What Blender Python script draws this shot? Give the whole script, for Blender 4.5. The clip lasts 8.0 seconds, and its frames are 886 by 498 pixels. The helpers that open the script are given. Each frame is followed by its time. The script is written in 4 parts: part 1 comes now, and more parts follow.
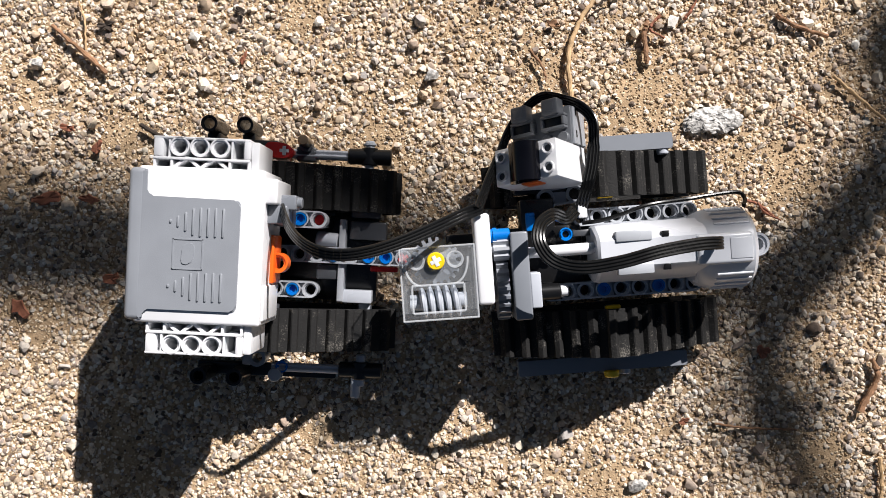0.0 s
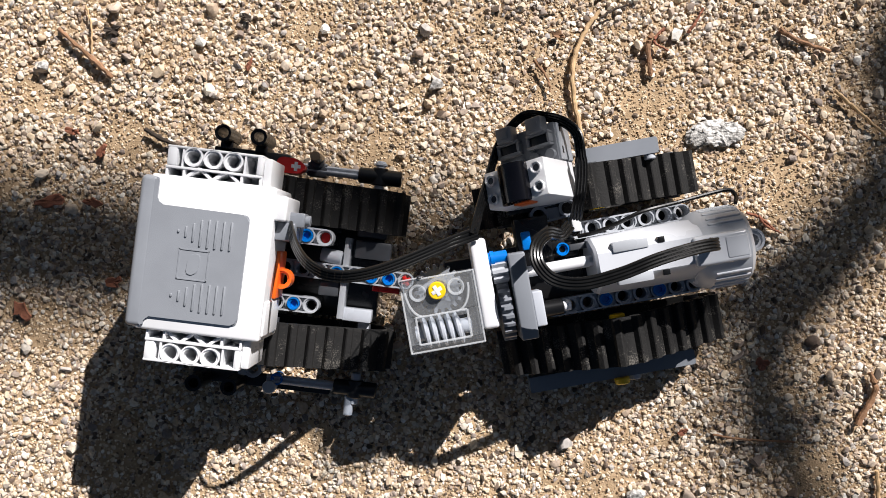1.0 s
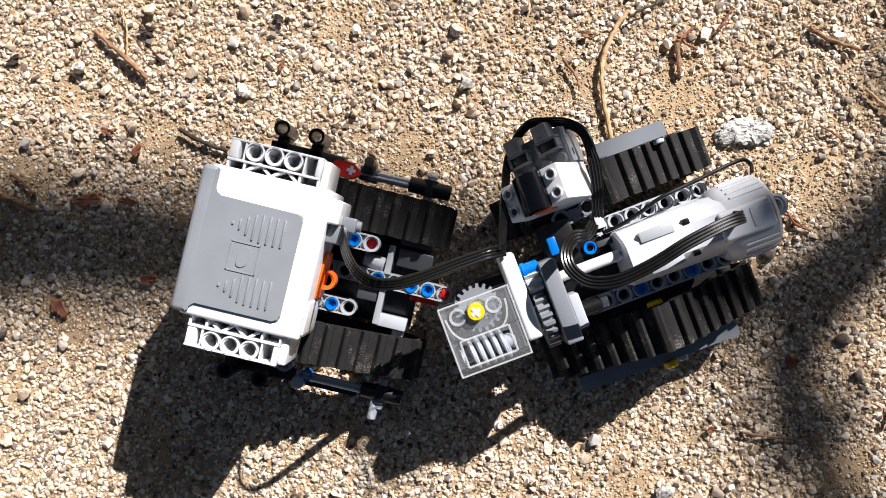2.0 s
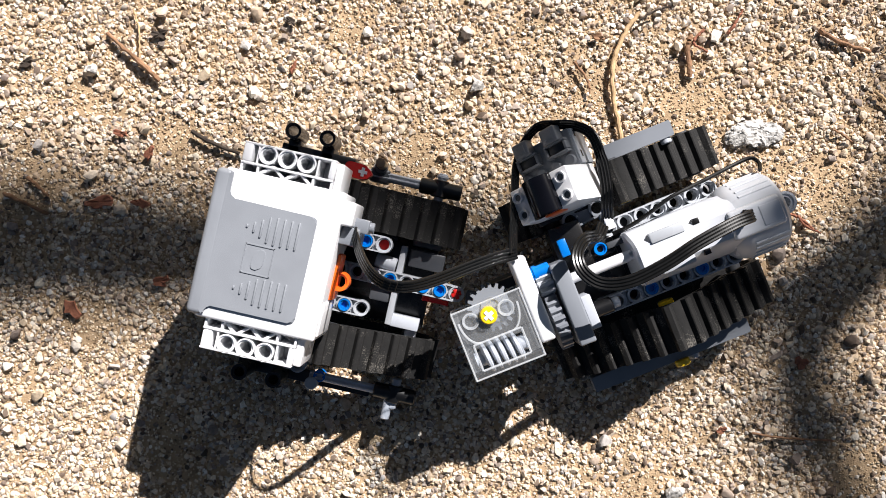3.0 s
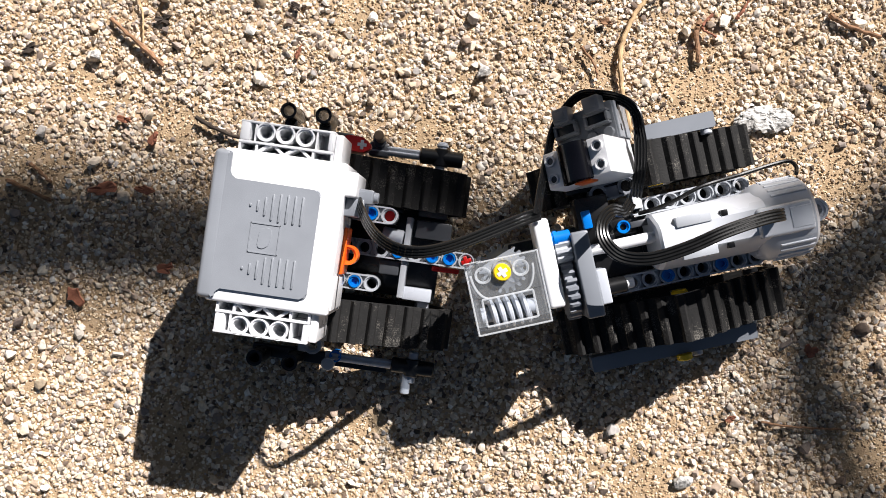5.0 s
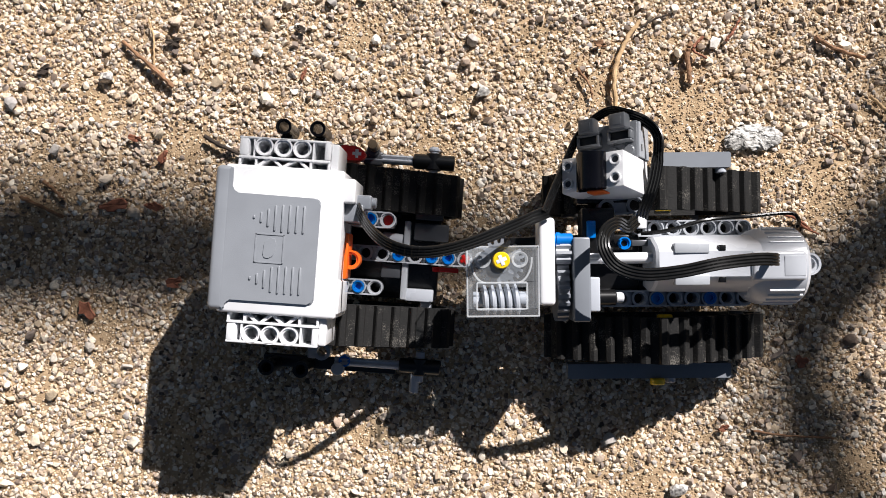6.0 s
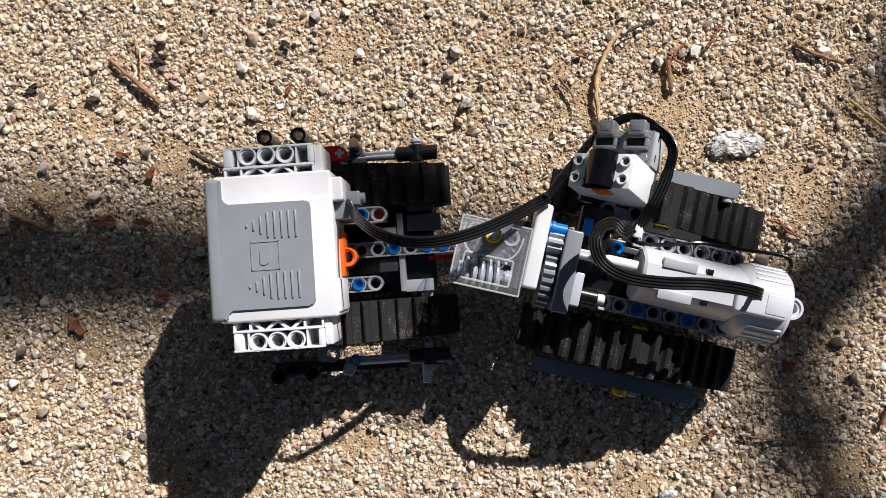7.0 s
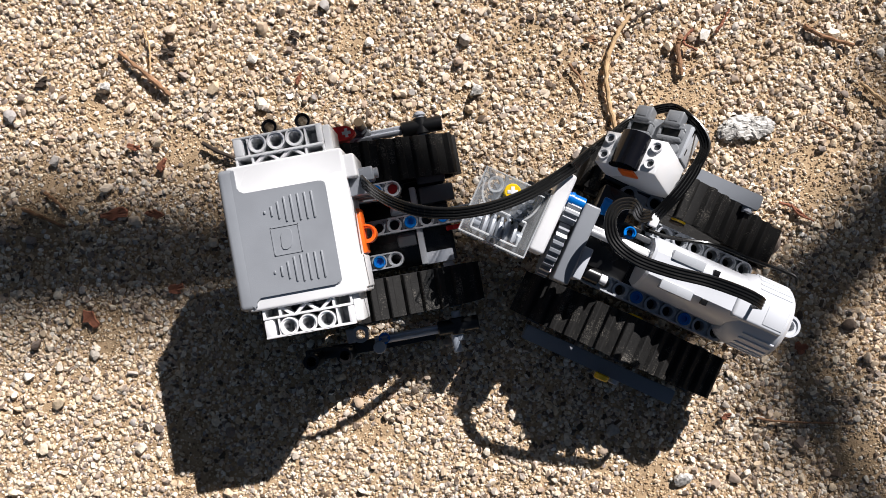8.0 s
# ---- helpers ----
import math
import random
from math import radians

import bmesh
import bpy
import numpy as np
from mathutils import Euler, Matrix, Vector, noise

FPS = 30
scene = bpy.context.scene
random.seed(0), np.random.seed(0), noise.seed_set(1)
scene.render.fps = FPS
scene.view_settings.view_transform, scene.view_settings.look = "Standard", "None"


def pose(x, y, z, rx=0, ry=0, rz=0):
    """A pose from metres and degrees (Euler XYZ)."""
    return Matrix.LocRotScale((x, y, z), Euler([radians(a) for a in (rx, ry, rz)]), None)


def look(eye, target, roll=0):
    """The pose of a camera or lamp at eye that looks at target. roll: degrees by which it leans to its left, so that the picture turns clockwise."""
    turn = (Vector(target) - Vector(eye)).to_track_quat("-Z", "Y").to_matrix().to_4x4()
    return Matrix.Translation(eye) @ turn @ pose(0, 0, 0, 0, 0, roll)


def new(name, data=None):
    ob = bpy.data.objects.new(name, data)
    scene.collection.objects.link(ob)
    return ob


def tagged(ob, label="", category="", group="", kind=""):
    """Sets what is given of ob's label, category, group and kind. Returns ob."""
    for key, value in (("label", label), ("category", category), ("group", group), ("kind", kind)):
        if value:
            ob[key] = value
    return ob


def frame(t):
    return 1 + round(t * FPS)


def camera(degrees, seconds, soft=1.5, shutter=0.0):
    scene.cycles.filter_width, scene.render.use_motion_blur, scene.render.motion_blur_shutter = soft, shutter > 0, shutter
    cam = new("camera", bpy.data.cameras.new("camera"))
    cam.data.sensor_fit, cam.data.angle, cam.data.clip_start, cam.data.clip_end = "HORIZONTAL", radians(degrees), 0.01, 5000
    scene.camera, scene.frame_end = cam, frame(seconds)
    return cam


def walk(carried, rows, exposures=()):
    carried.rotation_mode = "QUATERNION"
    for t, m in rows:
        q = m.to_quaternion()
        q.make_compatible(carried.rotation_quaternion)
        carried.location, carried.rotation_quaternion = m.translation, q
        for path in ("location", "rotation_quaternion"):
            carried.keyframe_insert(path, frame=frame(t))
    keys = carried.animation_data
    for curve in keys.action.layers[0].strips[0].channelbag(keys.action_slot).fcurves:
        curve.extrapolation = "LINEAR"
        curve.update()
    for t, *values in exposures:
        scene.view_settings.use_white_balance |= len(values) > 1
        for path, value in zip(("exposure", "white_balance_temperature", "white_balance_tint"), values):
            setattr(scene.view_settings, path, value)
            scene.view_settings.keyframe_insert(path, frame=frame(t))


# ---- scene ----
cam = camera(60, 8.0, soft=0.65)
PATH = [
    (0, 0.0000, 0.0000, 0.3800, 0.00, -0.00, 0.00),
    (0.5, -0.0021, -0.0009, 0.3786, 0.13, -0.41, 1.40),
    (1, -0.0028, 0.0029, 0.3815, 0.18, -0.25, 0.80),
    (1.5, -0.0074, 0.0056, 0.3832, 0.40, 0.05, 0.85),
    (2, -0.0115, 0.0021, 0.3849, 0.14, 0.68, 0.81),
    (2.2, -0.0143, 0.0035, 0.3861, 0.08, 0.85, 0.46),
    (3.3, -0.0166, 0.0046, 0.3868, -0.06, 0.74, 0.89),
    (3.5, -0.0134, 0.0055, 0.3867, 0.19, 0.81, 0.77),
    (4, -0.0165, 0.0044, 0.3854, 0.02, 0.66, 0.75),
    (4.5, -0.0169, 0.0011, 0.3831, 0.06, 0.52, 0.40),
    (4.7, -0.0180, 0.0000, 0.3828, -0.31, 0.79, 0.76),
    (5.8, -0.0195, -0.0069, 0.3927, 1.14, 0.94, 0.90),
    (6, -0.0201, -0.0036, 0.3954, 1.18, 0.72, 0.71),
    (6.5, -0.0104, -0.0053, 0.3945, 1.33, 0.53, -0.17),
    (7, -0.0120, -0.0029, 0.3981, 1.83, 0.89, -0.26),
    (7.5, -0.0160, -0.0048, 0.3977, 1.62, 0.70, -0.81),
    (8, -0.0185, -0.0067, 0.3987, 1.46, 0.90, -1.06),
]
walk(cam, [(t, pose(*v)) for t, *v in PATH],
     [(0, 0.71), (0.5, 0.67), (1, 0.69), (2, 0.92), (3.3, 1.02), (4.5, 1.01), (6, 0.74), (6.5, 0.56), (7.0, 0.50), (7.5, 0.48), (8, 0.67)])

# ---- world and sun ----
SUN_AZ = Vector((0.55, 0.84)).normalized()
SUN_EL = radians(36.8)
world = bpy.data.worlds.new("sky")
scene.world = world
world.use_nodes = True
_nt = world.node_tree
_sky = _nt.nodes.new("ShaderNodeTexSky")
_sky.sky_type = "NISHITA"
_sky.sun_disc = False
_sky.sun_elevation = SUN_EL
_sky.sun_rotation = math.atan2(SUN_AZ.x, SUN_AZ.y)
_bg = _nt.nodes["Background"]
_bg.inputs["Strength"].default_value = 0.017
_nt.links.new(_sky.outputs[0], _bg.inputs["Color"])
sun = new("sun", bpy.data.lights.new("sun", "SUN"))
sun.data.energy = 5.0
sun.data.angle = radians(0.53)
sun.data.color = (1.0, 0.958, 0.942)
SUN_DIR = Vector((SUN_AZ.x * math.cos(SUN_EL), SUN_AZ.y * math.cos(SUN_EL), math.sin(SUN_EL)))
sun.matrix_world = look(SUN_DIR * 5, (0, 0, 0))

# ---- materials ----
def mat(name, color, rough=0.4, metal=0.0, scale=300.0, vary=0.06, bump=0.0, bump_scale=900.0, wear=0.0, spec=0.5):
    m = bpy.data.materials.new(name)
    m.use_nodes = True
    nt = m.node_tree
    b = nt.nodes["Principled BSDF"]
    b.inputs["Metallic"].default_value = metal
    b.inputs["Specular IOR Level"].default_value = spec
    tc = nt.nodes.new("ShaderNodeTexCoord")
    n1 = nt.nodes.new("ShaderNodeTexNoise")
    n1.inputs["Scale"].default_value = scale
    n1.inputs["Detail"].default_value = 6
    nt.links.new(tc.outputs["Object"], n1.inputs["Vector"])
    ramp = nt.nodes.new("ShaderNodeValToRGB")
    lo = [max(0.0, c * (1 - vary) - wear * 0.1) for c in color]
    hi = [min(1.0, c * (1 + vary) + wear) for c in color]
    ramp.color_ramp.elements[0].position, ramp.color_ramp.elements[1].position = 0.3, 0.75
    ramp.color_ramp.elements[0].color = (*lo, 1)
    ramp.color_ramp.elements[1].color = (*hi, 1)
    nt.links.new(n1.outputs["Fac"], ramp.inputs["Fac"])
    nt.links.new(ramp.outputs["Color"], b.inputs["Base Color"])
    n2 = nt.nodes.new("ShaderNodeTexNoise")
    n2.inputs["Scale"].default_value = scale * 0.25
    n2.inputs["Detail"].default_value = 4
    nt.links.new(tc.outputs["Object"], n2.inputs["Vector"])
    mr = nt.nodes.new("ShaderNodeMapRange")
    mr.inputs["From Min"].default_value, mr.inputs["From Max"].default_value = 0.3, 0.7
    mr.inputs["To Min"].default_value, mr.inputs["To Max"].default_value = max(0.02, rough - 0.08), min(1, rough + 0.1)
    nt.links.new(n2.outputs["Fac"], mr.inputs["Value"])
    nt.links.new(mr.outputs["Result"], b.inputs["Roughness"])
    if bump:
        n3 = nt.nodes.new("ShaderNodeTexNoise")
        n3.inputs["Scale"].default_value = bump_scale
        n3.inputs["Detail"].default_value = 5
        nt.links.new(tc.outputs["Object"], n3.inputs["Vector"])
        bp = nt.nodes.new("ShaderNodeBump")
        bp.inputs["Strength"].default_value = bump
        bp.inputs["Distance"].default_value = 0.0004
        nt.links.new(n3.outputs["Fac"], bp.inputs["Height"])
        nt.links.new(bp.outputs["Normal"], b.inputs["Normal"])
    return m


def stone_mat(name, island=True, stops=None, rough=0.85, soil=0.0):
    """Stone with one tone per piece, mottled, and dusted with soil in wide patches."""
    m = bpy.data.materials.new(name)
    m.use_nodes = True
    nt = m.node_tree
    b = nt.nodes["Principled BSDF"]
    b.inputs["Specular IOR Level"].default_value = 0.3
    if island:
        src = nt.nodes.new("ShaderNodeNewGeometry").outputs["Random Per Island"]
    else:
        src = nt.nodes.new("ShaderNodeObjectInfo").outputs["Random"]
    ramp = nt.nodes.new("ShaderNodeValToRGB")
    ramp.color_ramp.interpolation = "LINEAR"
    el = ramp.color_ramp.elements
    el[0].position, el[0].color = stops[0][0], (*stops[0][1], 1)
    el[1].position, el[1].color = stops[-1][0], (*stops[-1][1], 1)
    for p, c in stops[1:-1]:
        e = el.new(p)
        e.color = (*c, 1)
    nt.links.new(src, ramp.inputs["Fac"])
    tc = nt.nodes.new("ShaderNodeTexCoord")

    def noise_map(scale, detail, lo, hi, to0, to1):
        n = nt.nodes.new("ShaderNodeTexNoise")
        n.inputs["Scale"].default_value = scale
        n.inputs["Detail"].default_value = detail
        nt.links.new(tc.outputs["Object"], n.inputs["Vector"])
        mr = nt.nodes.new("ShaderNodeMapRange")
        for key, val in (("From Min", lo), ("From Max", hi), ("To Min", to0), ("To Max", to1)):
            mr.inputs[key].default_value = val
        nt.links.new(n.outputs["Fac"], mr.inputs["Value"])
        return mr.outputs["Result"]

    mx = nt.nodes.new("ShaderNodeMix")
    mx.data_type, mx.blend_type = "RGBA", "MULTIPLY"
    mx.inputs["Factor"].default_value = 1.0
    nt.links.new(ramp.outputs["Color"], mx.inputs[6])
    nt.links.new(noise_map(650, 5, 0.3, 0.7, 0.74, 1.16), mx.inputs[7])
    dust = nt.nodes.new("ShaderNodeMix")
    dust.data_type = "RGBA"
    nt.links.new(noise_map(16, 4, 0.46, 0.68, soil * 0.25, soil), dust.inputs["Factor"])
    nt.links.new(mx.outputs[2], dust.inputs[6])
    dust.inputs[7].default_value = (0.45, 0.305, 0.17, 1)
    nt.links.new(dust.outputs[2], b.inputs["Base Color"])
    b.inputs["Roughness"].default_value = rough
    n3 = nt.nodes.new("ShaderNodeTexNoise")
    n3.inputs["Scale"].default_value = 1300
    nt.links.new(tc.outputs["Object"], n3.inputs["Vector"])
    bp = nt.nodes.new("ShaderNodeBump")
    bp.inputs["Strength"].default_value = 0.4
    bp.inputs["Distance"].default_value = 0.0003
    nt.links.new(n3.outputs["Fac"], bp.inputs["Height"])
    nt.links.new(bp.outputs["Normal"], b.inputs["Normal"])
    return m


STOPS = [(0.0, (0.04, 0.034, 0.03)), (0.07, (0.13, 0.095, 0.075)), (0.16, (0.29, 0.245, 0.22)), (0.25, (0.45, 0.34, 0.245)),
         (0.36, (0.65, 0.515, 0.36)), (0.48, (0.77, 0.645, 0.49)), (0.56, (0.45, 0.335, 0.26)), (0.65, (0.75, 0.63, 0.495)),
         (0.73, (0.38, 0.36, 0.35)), (0.82, (0.78, 0.67, 0.515)), (0.93, (0.86, 0.78, 0.66)), (1.0, (0.95, 0.91, 0.84))]
GRAVEL = stone_mat("gravel_stone", True, STOPS, 0.85, 0.25)
GRIT = stone_mat("grit_stone", True, [(0.0, (0.05, 0.035, 0.025)), (0.2, (0.27, 0.19, 0.12)), (0.5, (0.52, 0.385, 0.24)), (0.8, (0.72, 0.585, 0.41)), (1.0, (0.90, 0.81, 0.67))], 0.9, 0.5)
PEBBLE = stone_mat("pebble_stone", False, STOPS, 0.8, 0.1)
SAND = mat("sandy_soil", (0.42, 0.295, 0.175), 0.95, 0, 160, 0.25, 1.0, 1400, 0.03, 0.2)
WHITE = mat("white_plastic", (0.74, 0.745, 0.76), 0.28, 0, 60, 0.03)
LIGHT = mat("light_grey_plastic", (0.40, 0.42, 0.45), 0.3, 0, 80, 0.05)
PALE = mat("pale_grey_plastic", (0.44, 0.465, 0.51), 0.3, 0, 80, 0.04)
LID = mat("mid_grey_plastic", (0.24, 0.255, 0.28), 0.42, 0, 90, 0.05, 0.15, 3000)
DARK = mat("dark_grey_plastic", (0.06, 0.064, 0.072), 0.35, 0, 90, 0.08)
SLATE = mat("slate_grey_plastic", (0.185, 0.195, 0.21), 0.26, 0, 90, 0.08)
BLACK = mat("black_plastic", (0.007, 0.007, 0.0075), 0.3, 0, 90, 0.2)
GLOSS = mat("gloss_black_lens", (0.004, 0.004, 0.006), 0.1, 0, 90, 0.2)
CABLE = mat("black_cable_sheath", (0.006, 0.006, 0.006), 0.2, 0, 200, 0.2, spec=0.33)
BLUE = mat("blue_plastic", (0.0, 0.16, 0.56), 0.28, 0, 90, 0.06)
RED = mat("red_plastic", (0.50, 0.012, 0.01), 0.3, 0, 90, 0.06)
ORANGE = mat("orange_plastic", (0.80, 0.13, 0.012), 0.3, 0, 90, 0.05)
YELLOW = mat("yellow_plastic", (0.78, 0.52, 0.012), 0.3, 0, 90, 0.05)
TAN = mat("tan_plastic", (0.25, 0.18, 0.11), 0.4, 0, 90, 0.05)
BARK = mat("bark", (0.25, 0.13, 0.065), 0.9, 0, 250, 0.4, 0.8, 900, 0.02)
STRAW = mat("dry_stalk", (0.50, 0.33, 0.17), 0.8, 0, 250, 0.3, 0.5, 900, 0.03)
LEAF = mat("dead_leaf", (0.26, 0.09, 0.045), 0.85, 0, 250, 0.35, 0.6, 700, 0.03)
DARKBARK = mat("dark_bark", (0.05, 0.035, 0.025), 0.9, 0, 250, 0.4, 0.8, 900, 0.01)
QUARTZ = mat("white_quartz", (0.45, 0.43, 0.40), 0.4, 0, 520, 0.7, 1.0, 1100, 0.12)
GREEN = mat("green_leaves", (0.06, 0.10, 0.03), 0.6, 0, 30, 0.3)
MOTOR = mat("pale_motor_plastic", (0.58, 0.60, 0.64), 0.27, 0, 80, 0.04)
CLEAR = bpy.data.materials.new("clear_plastic")
CLEAR.use_nodes = True
_t = CLEAR.node_tree
_b = _t.nodes["Principled BSDF"]
_b.inputs["Base Color"].default_value = (0.80, 0.82, 0.84, 1)
_b.inputs["Roughness"].default_value = 0.12
_tr = _t.nodes.new("ShaderNodeBsdfTransparent")
_tr.inputs["Color"].default_value = (0.95, 0.96, 0.97, 1)
_mx = _t.nodes.new("ShaderNodeMixShader")
_mx.inputs["Fac"].default_value = 0.075
_t.links.new(_tr.outputs[0], _mx.inputs[1])
_t.links.new(_b.outputs[0], _mx.inputs[2])
_t.links.new(_mx.outputs[0], _t.nodes["Material Output"].inputs["Surface"])


def dusty_rubber():
    """Black rubber with pale dust speckles."""
    m = mat("dusty_black_rubber", (0.009, 0.0087, 0.0085), 0.7, 0, 420, 0.3, 0.5, 1200, 0.0, 0.3)
    nt = m.node_tree
    b = nt.nodes["Principled BSDF"]
    old = b.inputs["Base Color"].links[0].from_socket
    tc = nt.nodes.new("ShaderNodeTexCoord")
    big = nt.nodes.new("ShaderNodeTexNoise")
    big.inputs["Scale"].default_value = 110
    fine = nt.nodes.new("ShaderNodeTexNoise")
    fine.inputs["Scale"].default_value = 1500
    fine.inputs["Detail"].default_value = 6
    info = nt.nodes.new("ShaderNodeObjectInfo")
    add = nt.nodes.new("ShaderNodeVectorMath")
    nt.links.new(tc.outputs["Object"], add.inputs[0])
    nt.links.new(info.outputs["Random"], add.inputs[1])
    nt.links.new(add.outputs[0], big.inputs["Vector"])
    nt.links.new(add.outputs[0], fine.inputs["Vector"])
    mul = nt.nodes.new("ShaderNodeMath")
    mul.operation = "MULTIPLY"
    nt.links.new(big.outputs["Fac"], mul.inputs[0])
    nt.links.new(fine.outputs["Fac"], mul.inputs[1])
    rm = nt.nodes.new("ShaderNodeMapRange")
    rm.inputs["From Min"].default_value, rm.inputs["From Max"].default_value = 0.31, 0.48
    nt.links.new(mul.outputs[0], rm.inputs["Value"])
    mx = nt.nodes.new("ShaderNodeMix")
    mx.data_type = "RGBA"
    nt.links.new(rm.outputs["Result"], mx.inputs["Factor"])
    nt.links.new(old, mx.inputs[6])
    mx.inputs[7].default_value = (0.13, 0.12, 0.105, 1)
    nt.links.new(mx.outputs[2], b.inputs["Base Color"])
    return m


RUBBER = dusty_rubber()
EDGE = CLEAR.copy()
EDGE.name = "clear_plastic_rim"
EDGE.node_tree.nodes["Mix Shader"].inputs["Fac"].default_value = 0.32
MID = mat("blue_grey_plastic", (0.20, 0.215, 0.24), 0.32, 0, 80, 0.05)


# ---- mesh helpers; sizes in millimetres ----
def part(name, bm, material, parent=None, label="", smooth=True):
    bmesh.ops.recalc_face_normals(bm, faces=bm.faces)
    bmesh.ops.scale(bm, vec=(0.001,) * 3, verts=bm.verts)
    me = bpy.data.meshes.new(name)
    bm.to_mesh(me)
    bm.free()
    for mm in (material if isinstance(material, (list, tuple)) else [material]):
        me.materials.append(mm)
    if smooth:
        me.polygons.foreach_set("use_smooth", [True] * len(me.polygons))
        me.set_sharp_from_angle(angle=radians(35))
    ob = new(name, me)
    ob.parent = parent
    if label:
        ob["label"] = label
    return ob


def box(bm, x0, x1, y0, y1, z0, z1, bev=0.6, seg=2, m=None, idx=0):
    r = bmesh.ops.create_cube(bm, size=1)
    vs = r["verts"]
    for v in vs:
        v.co = Vector(((x0 + x1) / 2 + v.co.x * (x1 - x0), (y0 + y1) / 2 + v.co.y * (y1 - y0), (z0 + z1) / 2 + v.co.z * (z1 - z0)))
    fs = set(f for v in vs for f in v.link_faces)
    for f in fs:
        f.material_index = idx
    if bev:
        es = list(set(e for v in vs for e in v.link_edges))
        r2 = bmesh.ops.bevel(bm, geom=es, offset=min(bev, 0.45 * min(x1 - x0, y1 - y0, z1 - z0)), segments=seg, affect="EDGES", profile=0.5)
        vs = list(set(v for f in r2["faces"] for v in f.verts) | set(v for v in vs if v.is_valid))
    if m:
        bmesh.ops.transform(bm, matrix=m, verts=vs)
    return vs


def cyl(bm, p0, p1, r, seg=16, r2=None, bev=0.0):
    p0, p1 = Vector(p0), Vector(p1)
    d = p1 - p0
    q = d.to_track_quat("Z", "Y").to_matrix().to_4x4()
    L = d.length
    r2 = r if r2 is None else r2
    prof = [(0, 0), (r - bev, 0), (r, bev), (r2, L - bev), (r2 - bev, L), (0, L)] if bev else [(0, 0), (r, 0), (r2, L), (0, L)]
    lathe(bm, prof, Matrix.Translation(p0) @ q, seg)


def lathe(bm, prof, m, seg=16):
    rings = []
    for rr, z in prof:
        if rr < 1e-6:
            rings.append([bm.verts.new(m @ Vector((0, 0, z)))])
        else:
            rings.append([bm.verts.new(m @ Vector((rr * math.cos(a * 2 * math.pi / seg), rr * math.sin(a * 2 * math.pi / seg), z))) for a in range(seg)])
    for a, b in zip(rings, rings[1:]):
        for i in range(seg):
            j = (i + 1) % seg
            c = [a[i % len(a)], a[j % len(a)], b[j % len(b)], b[i % len(b)]]
            c = list(dict.fromkeys(c))
            if len(c) > 2:
                bm.faces.new(c)


def tube(bm, p0, p1, ro, ri, seg=20):
    p0, p1 = Vector(p0), Vector(p1)
    d = p1 - p0
    L = d.length
    m = Matrix.Translation(p0) @ d.to_track_quat("Z", "Y").to_matrix().to_4x4()
    rim = ri + 0.55 * (ro - ri)
    prof = [(ri, 0.7), (rim, 0.7), (rim, 0), (ro, 0), (ro, L), (rim, L), (rim, L - 0.7), (ri, L - 0.7)]
    rings = [[bm.verts.new(m @ Vector((rr * math.cos(a * 2 * math.pi / seg), rr * math.sin(a * 2 * math.pi / seg), z))) for a in range(seg)] for rr, z in prof]
    for k in range(len(rings)):
        a, b = rings[k], rings[(k + 1) % len(rings)]
        for i in range(seg):
            j = (i + 1) % seg
            bm.faces.new((a[i], a[j], b[j], b[i]))


def prism(bm, pts, z0, z1, bev=0.0):
    lo = [bm.verts.new((x, y, z0)) for x, y in pts]
    hi = [bm.verts.new((x, y, z1)) for x, y in pts]
    n = len(pts)
    bm.faces.new(lo[::-1])
    top = bm.faces.new(hi)
    for i in range(n):
        j = (i + 1) % n
        bm.faces.new((lo[i], lo[j], hi[j], hi[i]))
    if bev:
        bmesh.ops.bevel(bm, geom=list(top.edges), offset=bev, segments=2, affect="EDGES")


def rounded(pts, r, seg=5):
    """Polygon with rounded corners."""
    out = []
    n = len(pts)
    for i in range(n):
        p, a, b = Vector(pts[i]), Vector(pts[i - 1]), Vector(pts[(i + 1) % n])
        u, v = (a - p).normalized(), (b - p).normalized()
        rr = min(r, 0.45 * (a - p).length, 0.45 * (b - p).length)
        for k in range(seg + 1):
            t = k / seg
            q = p + u * rr * (1 - t) ** 2 + v * rr * t ** 2
            out.append((q.x, q.y))
    return out


def beam(bm, x0, y0, z1, n, m=None, h=7.8):
    """A studless beam along x with n holes through z; first hole at x0, y0; top at z1."""
    start = len(bm.verts)
    for i in range(n):
        tube(bm, (x0 + 8 * i, y0, z1 - h), (x0 + 8 * i, y0, z1), 3.7, 2.45)
    L = 8 * (n - 1)
    for s in (-1, 1):
        box(bm, x0, x0 + L, y0 + s * 3.05, y0 + s * 3.75, z1 - h + 0.05, z1 - 0.05, 0)
    for i in range(n - 1):
        box(bm, x0 + 8 * i + 3.2, x0 + 8 * i + 4.8, y0 - 3.1, y0 + 3.1, z1 - h + 2.4, z1 - 2.0, 0)
    if m:
        bm.verts.ensure_lookup_table()
        bmesh.ops.transform(bm, matrix=m, verts=bm.verts[start:])


def pin(bm, p, up=0.0, r=2.9):
    """End of a friction pin seen in a hole: ring with a cross slot."""
    x, y, z = p
    tube(bm, (x, y, z - 5), (x, y, z + up), r, 1.5, 16)
    cyl(bm, (x, y, z - 5), (x, y, z - 2.0), 1.9, 12)


